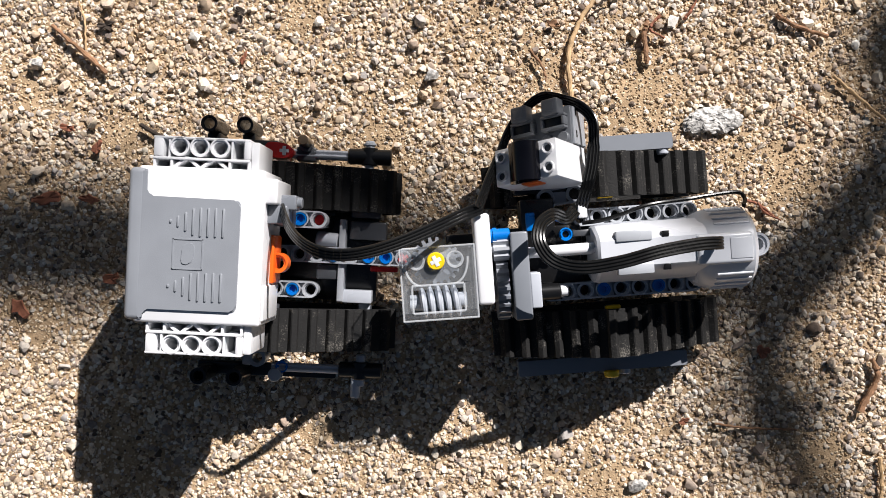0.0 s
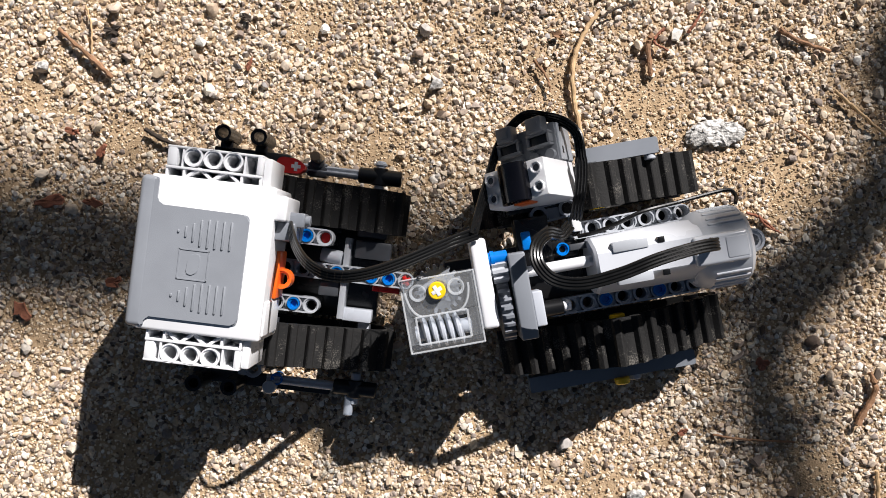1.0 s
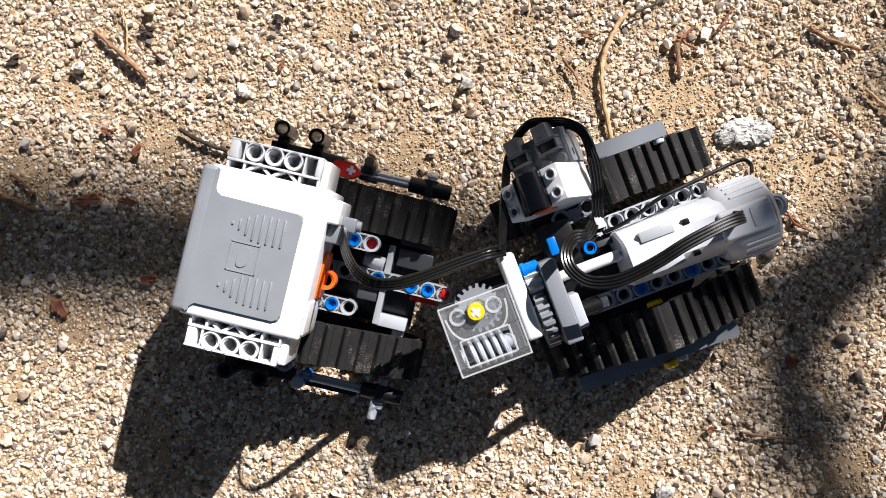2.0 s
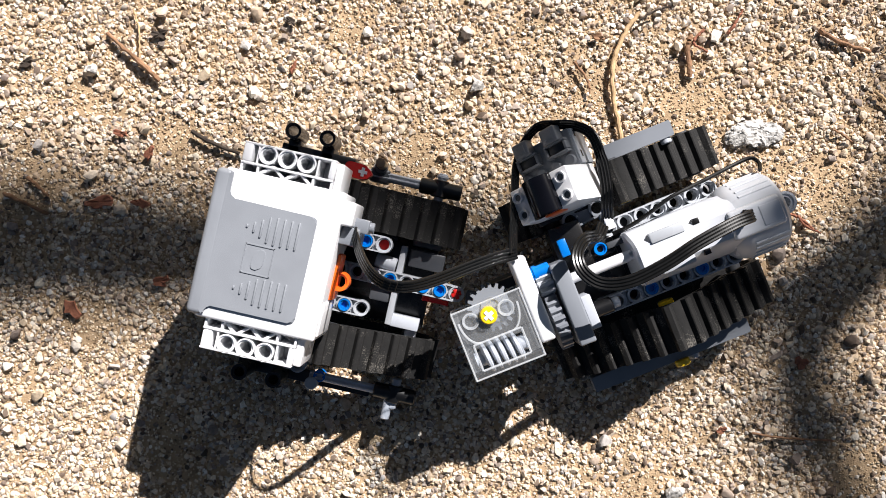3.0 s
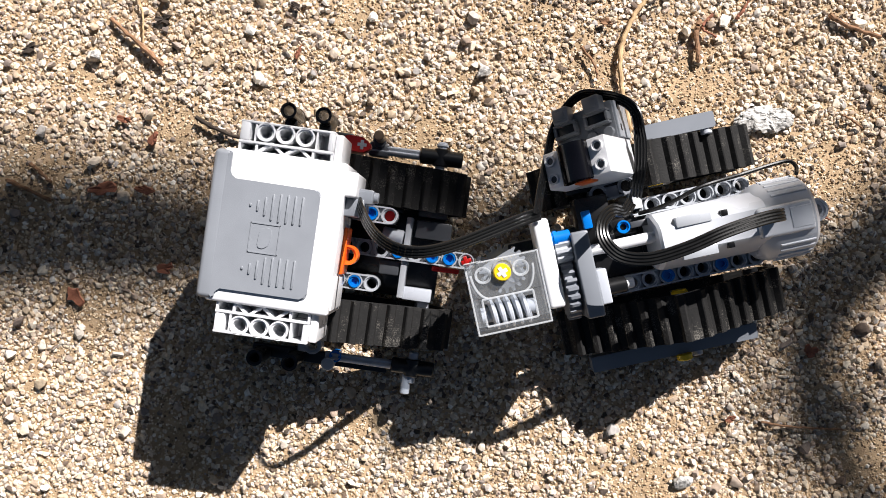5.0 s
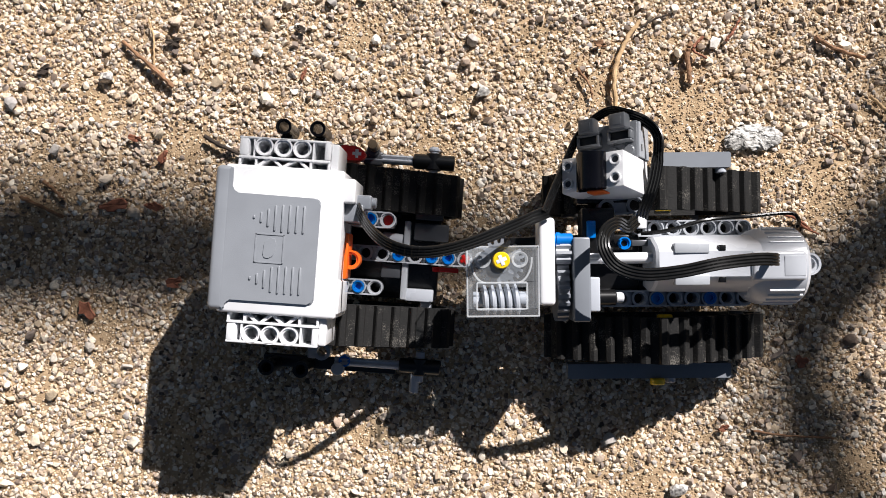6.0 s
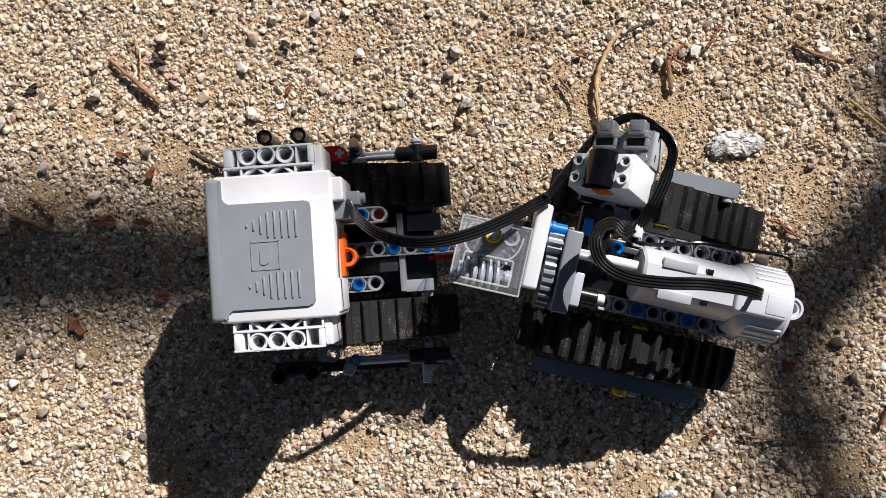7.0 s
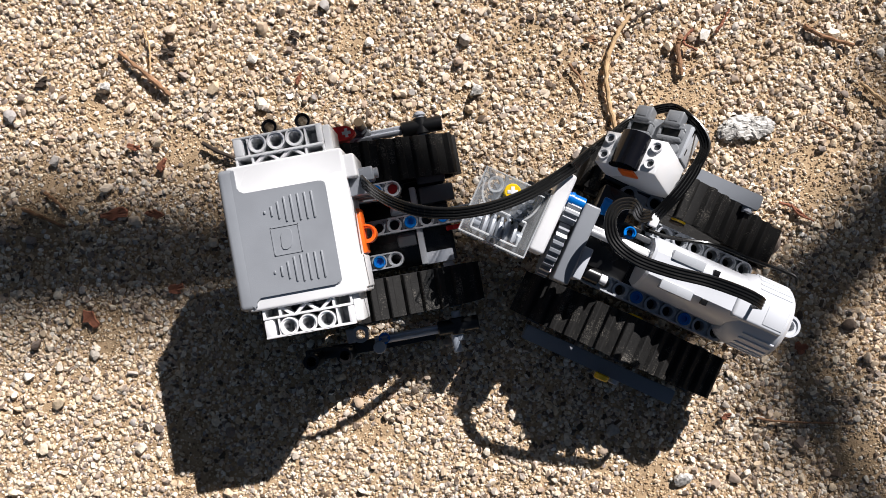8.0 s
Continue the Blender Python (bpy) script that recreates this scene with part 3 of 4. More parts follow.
def make_front(v):
    made = []

    def add(name, bm, material, label="", smooth=True):
        ob = part(name, bm, material, v, label, smooth)
        made.append(ob)
        return ob

    # clear gearbox: walls, top with openings, worm inside
    bm = bmesh.new()
    x0, x1, y0, y1, z0, z1 = -14.7, 16.1, -23.8, 6.2, 47, 64
    box(bm, x0, x1, y0, y1, z0, z0 + 1.6, 0.3)
    gb = add("gearbox_housing", bm, CLEAR, "clear plastic gearbox housing")
    for q in ((x0, x1, y0, y0 + 3, z0 + 1.7, z1), (x0, x0 + 2.4, y0 + 3.1, y1, z0 + 1.7, z1 - 1.9), (x1 - 2.4, x1, y0 + 3.1, y1, z0 + 1.7, z1 - 1.9),
              (x0, x1, -8.9, y1, z1 - 1.8, z1), (x0, -10.6, y0 + 3.1, -9, z1 - 1.8, z1), (11.1, x1, y0 + 3.1, -9, z1 - 1.8, z1),
              (-10.5, 11, -11.4, -9, z1 - 3, z1 + 0.3)):
        bm = bmesh.new()
        box(bm, *q, 0.35)
        part("panel", bm, CLEAR, gb)
    bm = bmesh.new()
    for x in (-8, 8):
        tube(bm, (x, 0.6, z1 - 3), (x, 0.6, z1 + 0.5), 3.6, 2.5)
    for s in (-1, 1):
        sweep(bm, [(s * (13.2 - 6.5 * (1 - math.cos(a))), 1.5 - 11 * math.sin(a), z1 + 0.1) for a in [k * math.pi / 16 for k in range(9)]], 0.5, 6)
    tagged(part("moulding", bm, EDGE, gb), kind="stuff")
    bm = bmesh.new()
    for za in (z0 + 0.4, z1):
        loop = [(x0, y0, za), (x1, y0, za), (x1, y1, za), (x0, y1, za), (x0, y0, za)]
        for p, q in zip(loop, loop[1:]):
            cyl(bm, p, q, 0.4, 8)
    for p in ((x0, y0), (x1, y0), (x1, y1), (x0, y1)):
        cyl(bm, (*p, z0), (*p, z1), 0.4, 8)
    loop = [(-10.6, y0 + 3, z1), (-10.6, -9.4, z1 + 0.2), (11, -9.4, z1 + 0.2), (11, y0 + 3, z1), (-10.6, y0 + 3, z1)]
    for p, q in zip(loop, loop[1:]):
        cyl(bm, p, q, 0.5, 8)
    part("rim", bm, EDGE, gb)
    bm = bmesh.new()
    cyl(bm, (0, 0.3, 46), (0, 0.3, 66.3), 3.7, 18, bev=0.4)
    add("bush", bm, YELLOW, "yellow bush on the hinge axle")
    bm = bmesh.new()
    for a in (0, 1):
        box(bm, -2.3, 2.3, -0.8, 0.8, 44, 66.5 + 0.1 * a, 0.1, m=Matrix.Translation((0, 0.3, 0)) @ Matrix.Rotation(a * math.pi / 2 + 0.4, 4, "Z"))
    add("axle", bm, WHITE)
    # white and grey uprights across
    bm = bmesh.new()
    box(bm, 16.4, 23.4, -19.4, 18.6, 48, 64, 1.6, 4)
    add("cross_beam", bm, WHITE, "white cross beam beside the gearbox")
    bm = bmesh.new()
    box(bm, 31.4, 38.8, -26.8, 10.0, 46, 62.4, 0.9, 3)
    add("cross_beam", bm, MID, "grey cross beam behind the gears")
    bm = bmesh.new()
    box(bm, 38.9, 43.4, -22.5, -7.5, 44, 59.5, 0.7, 3)
    add("short_beam", bm, PALE)
    bm = bmesh.new()
    cyl(bm, (23, 9.0, 58), (31.6, 9.0, 58), 2.9, 14, bev=0.3)
    cyl(bm, (24.5, 9.0, 58), (26, 9.0, 58), 3.4, 14)
    add("pin", bm, BLUE, "blue pin")
    bm = bmesh.new()
    gear(bm, Matrix.Translation((27.6, 3.4, 57)) @ RX, 5.0, 8, 6.5, 1.5)
    add("pinion", bm, LIGHT, "small grey pinion", False)
    # added block: stops sun reaching the ground between the two units
    bm = bmesh.new()
    box(bm, 5, 31, -13, 11, 14, 46.5, 1.0)
    add("hinge_bracket", bm, BLACK, "black block added under the gearbox to keep sunlight out")
    # lower beam, upper beam
    bm = bmesh.new()
    beam(bm, 49, -17.8, 41, 9)
    add("beam", bm, LIGHT, "light grey studless beam")
    bm = bmesh.new()
    beam(bm, 65, 14.4, 41, 7)
    add("beam", bm, LIGHT)
    for x, y in ((73.0, -17.8), (97.2, -17.8)):
        bm = bmesh.new()
        pin(bm, (x, y, 41.2), 0.3)
        add("pin", bm, BLUE)
    bm = bmesh.new()
    pin(bm, (57, 7.6, 47), 0.3)
    add("pin", bm, BLUE)
    bm = bmesh.new()
    box(bm, 38, 53, 2, 24, 34, 46, 1.0)
    box(bm, 50, 64, 3.6, 11.6, 36, 45.5, 1.0)
    box(bm, 30, 66, -14, 12, 14, 36, 1.0)
    box(bm, 66, 118, -21, 17, 14, 32, 1.0)
    add("chassis_block", bm, BLACK, "black chassis core")
    bm = bmesh.new()
    box(bm, 60, 68, 6.2, 9.0, 44, 47.5, 0.5)
    add("slotted_link", bm, DARK)
    bm = bmesh.new()
    box(bm, 40, 44, 10, 18, 42, 48, 0.6)
    add("connector", bm, BLUE)
    bm = bmesh.new()
    for a in (0, 1):
        box(bm, 39, 70, -2.3, 2.3, -0.85, 0.85, 0.2, m=Matrix.Translation((0, 0.8, 54)) @ Matrix.Rotation(a * math.pi / 2 + 0.5, 4, "X"))
    cyl(bm, (44, 0.8, 54), (66, 0.8, 54), 2.5, 14, bev=0.3)
    add("drive_shaft", bm, WHITE, "pale drive shaft from the motor")
    bm = bmesh.new()
    cyl(bm, (43.4, -17.0, 45), (53, -17.0, 45), 3.6, 16, bev=0.4)
    add("axle_connector", bm, BLACK)
    bm = bmesh.new()
    cyl(bm, (53, -17.0, 45), (56.6, -17.0, 45), 2.4, 12, bev=0.4)
    add("axle_stub", bm, WHITE)
    # motor
    bm = bmesh.new()
    sec = [(-13.0, 36), (-14.8, 44), (-14.6, 52), (-10.2, 60.5), (-7.6, 62.6), (3.4, 62.6), (6.2, 60.5), (10.6, 52), (10.8, 44), (9.0, 36)]
    rings = []
    for x, k in ((67.4, 0.9), (68.6, 0.97), (90, 1.0), (113, 1.0)):
        rings.append([bm.verts.new((x, -2 + (y + 2) * k, 48 + (z - 48) * k)) for y, z in sec])
    for p, q in zip(rings, rings[1:]):
        for i in range(len(sec)):
            bm.faces.new((p[i], p[(i + 1) % len(sec)], q[(i + 1) % len(sec)], q[i]))
    bm.faces.new(rings[0])
    bm.faces.new(rings[-1][::-1])
    motor = add("motor", bm, MOTOR, "pale grey toy motor with a ribbed barrel")
    bm = bmesh.new()
    mm = Matrix.Translation((110, -3.4, 46)) @ RX
    prof = [(0, 0), (13.5, 0), (15.6, 2), (17.1, 6), (17.1, 22.4), (15.6, 24.2), (0, 24.2)]
    lathe(bm, prof, mm, 40)
    barrel = part("barrel", bm, MOTOR, motor)
    for k in range(10):
        rib = bmesh.new()
        a = radians((-84, -72, -60, -48, -38, 38, 48, 60, 72, 84)[k])
        p = Vector((0, 17.05 * math.sin(a), 17.05 * math.cos(a)))
        cyl(rib, (117, -3.4 + p.y, 46 + p.z), (131.8, -3.4 + p.y, 46 + p.z), 0.6, 8)
        part("rib", rib, MOTOR, barrel)
    bm = bmesh.new()
    box(bm, 108, 131.4, -9.6, 3.2, 54, 64.4, 1.6, 4)
    part("barrel_top", bm, MOTOR, motor)
    bm = bmesh.new()
    tube(bm, (136.2, -2.6, 44), (136.2, -2.6, 56), 5.0, 2.6, 24)
    box(bm, 129, 133.2, -8.5, 3.4, 44.2, 55.8, 1.0)
    part("ear", bm, MOTOR, motor)
    # dark filler drawn for the shade inside the ear's hole
    bm = bmesh.new()
    cyl(bm, (136.2, -2.6, 44.5), (136.2, -2.6, 50), 2.7, 16)
    part("ear_hole_shade", bm, DARK, motor)
    for y in (-9.0, 4.8):
        bm = bmesh.new()
        box(bm, 75, 90, y - 2.2, y + 2.2, 59.2, 63.2, 0.5)
        # greyer than the motor: the latch's shaded side is put into its colour
        part("latch", bm, LIGHT, motor)
        bm = bmesh.new()
        box(bm, 94.2, 97.0, y - 1.2, y + 1.2, 59, 62.9, 0.1)
        part("vent", bm, BLACK, motor)
    bm = bmesh.new()
    box(bm, 121.5, 130.6, -7.6, 1.0, 64.2, 64.7, 0.2)
    part("emblem", bm, MOTOR, motor)
    # infrared receiver, leaning
    IR = Matrix.Translation((40.0, 38.3, 61.5)) @ Euler([radians(a) for a in (-9.0, -36.5, 4.2)]).to_matrix().to_4x4()
    bm = bmesh.new()
    box(bm, -14.8, 14.8, -8, 8, -26, 0, 0.7, 2, m=IR)
    ir = add("infrared_receiver", bm, WHITE, "white and dark grey infrared receiver with black lens")
    bm = bmesh.new()
    box(bm, -14.6, 14.6, 7.0, 25.0, -27, -15.0, 0.7, 2, m=IR)
    block = part("socket_block", bm, SLATE, ir)
    for u in (-11.4, -3.8, 3.8, 11.4):
        bm = bmesh.new()
        cyl(bm, IR @ Vector((u, 11.2, -15.1)), IR @ Vector((u, 11.2, -13.1)), 2.5, 18, bev=0.3)
        part("stud", bm, SLATE, block)
    bm = bmesh.new()
    box(bm, 14.0, 15.6, 8.2, 24.4, -26, -15.6, 0.4, 2, m=IR)
    part("side_plate", bm, LIGHT, ir, "light grey side plate")
    for u in (11.0, 20.5):
        bm = bmesh.new()
        box(bm, 15.2, 15.8, u, u + 3.0, -18.2, -17.4, 0, m=IR)
        part("slit", bm, BLACK, ir)
    for u in (-7.6, 7.6):
        bm = bmesh.new()
        for q in ((u - 5.7, u + 5.7, 14.9, 16.2), (u - 5.7, u + 5.7, 20.2, 21.5), (u - 5.7, u - 4.3, 16.2, 20.2), (u + 4.3, u + 5.7, 16.2, 20.2)):
            box(bm, *q, -15.6, -11.4, 0.5, 2, m=IR)
        plug = part("cable_plug", bm, SLATE, ir)
        # solid black filler stands for the shade within the plug's recess
        bm = bmesh.new()
        box(bm, u - 4.2, u + 4.2, 16.3, 20.1, -15.6, -12.6, 0.1, m=IR)
        part("slot", bm, BLACK, plug)
        bm = bmesh.new()
        box(bm, u - 3.9, u + 3.9, 21.0, 28.0, -15.6, -9.6, 0.7, 3, m=IR)
        part("plug_block", bm, SLATE, plug)
        bm = bmesh.new()
        box(bm, u - 2.2, u + 2.2, 22.6, 26.2, -9.8, -9.3, 0.15, m=IR)
        part("emblem", bm, SLATE, plug)
    for u in (-11.3, 11.3):
        for w in (-4, 4):
            bm = bmesh.new()
            tube(bm, IR @ Vector((u, w, -3)), IR @ Vector((u, w, 1.5)), 2.45, 1.5, 18)
            part("hollow_stud", bm, WHITE, ir)
            # dark disc painted in for the shaded hollow of the stud
            bm = bmesh.new()
            cyl(bm, IR @ Vector((u, w, -1)), IR @ Vector((u, w, 0.25)), 1.7, 14)
            part("stud_hole_shade", bm, DARK, ir)
    bm = bmesh.new()
    n = 28
    pr = [(-6.9, -2.0)] + [(-6.9 * math.cos(math.pi * k / n), 0.2 + 5.6 * math.sin(math.pi * k / n)) for k in range(n + 1)] + [(6.9, -2.0)]
    lo = [bm.verts.new(IR @ Vector((u, -8.2, h))) for u, h in pr]
    hi = [bm.verts.new(IR @ Vector((u, 8.0, h))) for u, h in pr]
    f0, f1 = bm.faces.new(lo), bm.faces.new(hi[::-1])
    for i in range(len(pr)):
        j = (i + 1) % len(pr)
        bm.faces.new((lo[i], lo[j], hi[j], hi[i]))
    bmesh.ops.bevel(bm, geom=list(f0.edges) + list(f1.edges), offset=1.0, segments=3, affect="EDGES")
    part("lens", bm, GLOSS, ir, "glossy black infrared lens")
    bm = bmesh.new()
    box(bm, -3.4, 4.4, -8.7, -7.6, -8.5, -1.5, 0.3, m=IR)
    part("switch", bm, ORANGE, ir, "orange channel switch")
    # holder beam under the receiver
    p, q = Vector((49.8, 23.9, 45)), Vector((62.7, 25.0, 45))
    bm = bmesh.new()
    for w in (p, q):
        tube(bm, w - Vector((0, 0, 8)), w, 4.0, 2.6, 22)
    d = (q - p).normalized()
    mm = Matrix.Translation((p + q) / 2) @ Matrix.Rotation(math.atan2(d.y, d.x), 4, "Z")
    for s in (-1, 1):
        box(bm, -6, 6, s * 3.4 - 0.5, s * 3.4 + 0.5, -7.8, -0.2, 0, m=mm)
    box(bm, -2.6, 2.6, -3.2, 3.2, -7, -1.4, 0.2, m=mm)
    add("holder_beam", bm, MID)
    bm = bmesh.new()
    box(bm, 36, 60, 26, 40, 26, 44, 1.0)
    add("holder_block", bm, BLACK)
    bm = bmesh.new()
    box(bm, 62.5, 66.5, 14, 22, 40, 50, 0.6)
    add("connector", bm, WHITE)
    # outer arms along the tracks
    for s, y, xa, xb, z in ((1, 46.3, 74, 109, 38), (-1, -54.2, 35, 114.5, 18)):
        bm = bmesh.new()
        prism(bm, rounded([(xa, y - 3.6), (xb, y - 3.6), (xb, y + 3.6), (xa, y + 3.6)], 0.8), z - 7.5, z, 0.5)
        add("side_arm", bm, MID, "blue-grey side arm along the track")
        bm = bmesh.new()
        cyl(bm, (105 if s > 0 else 85.5, y - 6, z - 3), (105 if s > 0 else 85.5, y + (-3.4 if s > 0 else 4), z - 3), 2.6, 14, bev=0.4)
        add("pin", bm, PALE)
    for p in ((77, -27, 40), (78.5, -59.2, 20), (77, 24, 40)):
        bm = bmesh.new()
        cyl(bm, (p[0], p[1] - 1.6, p[2] - 2), (p[0], p[1] + 1.6, p[2] - 2), 3.6, 16, bev=0.5)
        add("bush", bm, YELLOW, "yellow bush")
    made.append(make_track(v, [(37, 12.8), (119, 12.8), (77, 36.5)], 8.5, 22.6, 42.4, "dusty black rubber track with cross lugs"))
    made.append(make_track(v, [(37, 12.8), (119, 12.8), (77, 36.5)], 8.5, -47.6, -26.4, "dusty black rubber track with cross lugs"))
    # motor cable over the motor and round the loop
    pts = [(114.8, -0.6, 65), (114.2, -0.6, 75), (104.4, -0.4, 79), (87.8, -2.0, 82), (72.0, -5.0, 83), (56.5, -6.1, 83), (45.9, -2.7, 82), (41.1, 4.7, 81), (42.4, 11.8, 78), (48.6, 15.6, 73), (55.6, 14.2, 61), (60.5, 17.4, 55)]
    pts = smooth_path(pts, 5)
    side = [Vector((p[1], -p[0], 0)) for p in [(pts[min(i + 1, len(pts) - 1)] - pts[max(i - 1, 0)]) for i in range(len(pts))]]
    bm = bmesh.new()
    ribbon(bm, pts, side, 1.3, 0.75)
    add("motor_cable", bm, CABLE, "flat black four-core cable")
    pts = smooth_path([(62.7, 13.8, 46), (65.6, 23.8, 52), (68.5, 35.2, 56), (70.0, 48.0, 58), (69.6, 55.8, 57), (64.9, 61.9, 54), (57.2, 65.6, 52), (50.9, 67.9, 46), (43.9, 64.1, 40), (37.0, 56.1, 40), (30.6, 43.8, 48), (24.4, 32.0, 58), (19.0, 20.5, 66)], 5)
    side = []
    for i in range(len(pts)):
        p = pts[min(i + 1, len(pts) - 1)] - pts[max(i - 1, 0)]
        flat = 0.95 if i < 14 else 0.45
        side.append(Vector((p.y, -p.x, 0)).normalized() * flat + Vector((0, 0, 1)) * (1 - flat))
    bm = bmesh.new()
    ribbon(bm, pts, side, 1.3, 0.75)
    add("receiver_cable", bm, CABLE, "flat black cable round the receiver")
    bm = bmesh.new()
    sweep(bm, smooth_path([(64.2, 11.9, 48), (72.4, 12.4, 50), (81.8, 14.6, 52), (93.0, 17.6, 52), (111.3, 19.0, 48), (126.8, 20.4, 46), (133.7, 20.2, 46), (135.2, 17.2, 48), (132.9, 14.2, 52)], 5), 0.9, 8)
    add("thin_cable", bm, CABLE, "thin black cable")
    # parts that spin with the drive, each about its own axis
    bm = bmesh.new()
    gear(bm, RX, 14.5, 24, 5.0)
    wheel = add("spur_gear", bm, MID, "grey spur gear", False)
    bm = bmesh.new()
    turns, N = 5, 150
    vs = []
    for k in range(N + 1):
        a = 2 * math.pi * turns * k / N
        x = -8.5 + 17 * k / N
        c, s = math.cos(a), math.sin(a)
        vs.append([bm.verts.new((x - 1.5, 4.2 * c, 4.2 * s)), bm.verts.new((x - 0.5, 7.0 * c, 7.0 * s)), bm.verts.new((x + 0.5, 7.0 * c, 7.0 * s)), bm.verts.new((x + 1.5, 4.2 * c, 4.2 * s))])
    for p, q in zip(vs, vs[1:]):
        for j in range(3):
            bm.faces.new((p[j], p[j + 1], q[j + 1], q[j]))
    cyl(bm, (-12, 0, 0), (12, 0, 0), 3.4, 14)
    worm = add("worm_gear", bm, PALE, "pale grey worm gear")
    return made, wheel, worm


vehicle = tagged(new("toy_tracked_vehicle"), "hinged toy tracked vehicle of grey and white plastic beams", "toy vehicle")
make_battery_box(vehicle)
make_rear_chassis(vehicle)
for ya, yb in ((20.6, 40.8), (-43.2, -24.0)):
    make_track(vehicle, [(-114.5, 14.4), (-33.5, 14.4), (-74, 31)], 11.0, ya, yb, "dusty black rubber track with cross lugs")
bm = bmesh.new()
gear(bm, Matrix.Translation((0, 0, 55)), 10.4, 20, 6.0)
part("hinge_gear", bm, MID, vehicle, "grey gear fixed on the hinge", False)
bm = bmesh.new()
box(bm, -10.8, 4, -3.4, 3.4, 20, 27, 1.0)
cyl(bm, (0, 0, 24), (0, 0, 47), 3.6, 14)
part("hinge_post", bm, DARK, vehicle)
front_parts, spur, worm = make_front(vehicle)

ground = make_ground()
rng = np.random.default_rng(5)
AREA = (-0.275, 0.255, -0.172, 0.168)
for nm, count, sub, dmin, dmax, power, bare in (("gravel", 10500, 2, 0.0025, 0.0060, 2.2, 0.97), ("small_gravel", 47000, 1, 0.0015, 0.0036, 1.5, 0.85), ("grit", 95000, 0, 0.0009, 0.0021, 1.3, 0.0)):
    ob = tagged(new(nm, stone_mesh(nm, scatter(count, *AREA, dmin, dmax, power, rng, bare), sub, rng, GRAVEL if sub else GRIT)), kind="stuff")
    ob.parent = ground
ob = tagged(new("loose_gravel", stone_mesh("loose_gravel", [p for p in scatter(9000, -0.75, 0.75, -0.65, 0.65, 0.003, 0.007, 2, rng, 0.5)
                                                              if not (AREA[0] < p[0] < AREA[1] and AREA[2] < p[1] < AREA[3])], 1, rng, GRAVEL)), kind="stuff")
ob.parent = ground
shapes = [stone_mesh("stone", [(0, 0, 0, 0.006)], 2, rng, PEBBLE) for _ in range(14)]
for i, (x, y, z, d) in enumerate(scatter(290, *AREA, 0.0052, 0.0086, 2.2, rng, 0.8)):
    ob = new("stone", shapes[i % 14])
    ob.parent = ground
    ob.matrix_basis = Matrix.Translation((x, y, z + 0.0012)) @ Matrix.Rotation(rng.uniform(0, 6.28), 4, "Z") @ Matrix.Diagonal((d / 0.006,) * 3 + (1,))


# ---- litter on the gravel ----
def twig(name, pts, r0, r1, material, label, z=0.0035, knob=0.25, seed=1):
    """A dry twig along ground points (metres)."""
    rnd = random.Random(seed)
    P = smooth_path([Vector((p[0] * 1000, p[1] * 1000, z * 1000)) for p in pts], 7)
    n = len(P)
    P = [p + Vector((rnd.uniform(-0.3, 0.3), rnd.uniform(-0.3, 0.3), rnd.uniform(-0.3, 0.4))) for p in P]
    bm = bmesh.new()
    sweep(bm, P, [(r0 + (r1 - r0) * i / (n - 1)) * (1 + rnd.uniform(-knob, knob)) for i in range(n)], 9)
    return tagged(part(name, bm, material), label, "twig")


twig("twig", [(0.0674, 0.0573), (0.0635, 0.0749), (0.0618, 0.0866), (0.0624, 0.0991), (0.0679, 0.1130), (0.0746, 0.1228)], 1.3, 1.1, STRAW, "long pale bent dry stalk on the gravel", 0.002, 0.12, 2)
twig("twig", [(-0.1926, 0.1102), (-0.1848, 0.1033), (-0.1765, 0.0963), (-0.1659, 0.0866)], 0.9, 1.4, BARK, "brown broken twig on the gravel", 0.0019, 0.25, 3)
twig("twig", [(-0.1793, 0.1225), (-0.1765, 0.1116), (-0.1762, 0.0983)], 0.5, 0.45, STRAW, "thin straw-coloured stalk on the gravel", 0.0019, 0.1, 4)
twig("twig", [(0.1005, 0.1122), (0.0991, 0.1047), (0.1005, 0.0916)], 1.4, 1.2, BARK, "short dark brown twig on the gravel", 0.0019, 0.3, 5)
twig("twig", [(0.1069, 0.1150), (0.1019, 0.1088), (0.1088, 0.1038)], 0.8, 0.6, LEAF, "small reddish twig on the gravel", 0.0019, 0.3, 6)
twig("twig", [(0.1645, 0.1158), (0.1715, 0.1111), (0.1896, 0.1047)], 1.2, 0.9, BARK, "grey-brown twig on the gravel", 0.0019, 0.2, 7)
twig("twig", [(0.1924, 0.0852), (0.2021, 0.0768), (0.2180, 0.0629)], 0.9, 0.8, STRAW, "thin dry stalk on the gravel", 0.0022, 0.15, 8)
twig("twig", [(0.2113, -0.0540), (0.2141, -0.0624), (0.2104, -0.0707), (0.2054, -0.0799)], 1.2, 1.6, BARK, "curved brown twig on the gravel", 0.0019, 0.25, 9)
twig("twig", [(0.1339, -0.0860), (0.1520, -0.0882), (0.1743, -0.0888)], 0.6, 0.5, BARK, "thin straight twig on the gravel", 0.0019, 0.2, 10)
twig("twig", [(0.2152, -0.1027), (0.2163, -0.1139), (0.2155, -0.1228)], 1.0, 0.9, STRAW, "pale dry stalk on the gravel", 0.0019, 0.15, 11)
twig("twig", [(-0.2441, 0.0289), (-0.2341, 0.0242), (-0.2217, 0.0187)], 1.1, 0.9, BARK, "dark twig lying in the shade", 0.0019, 0.25, 12)
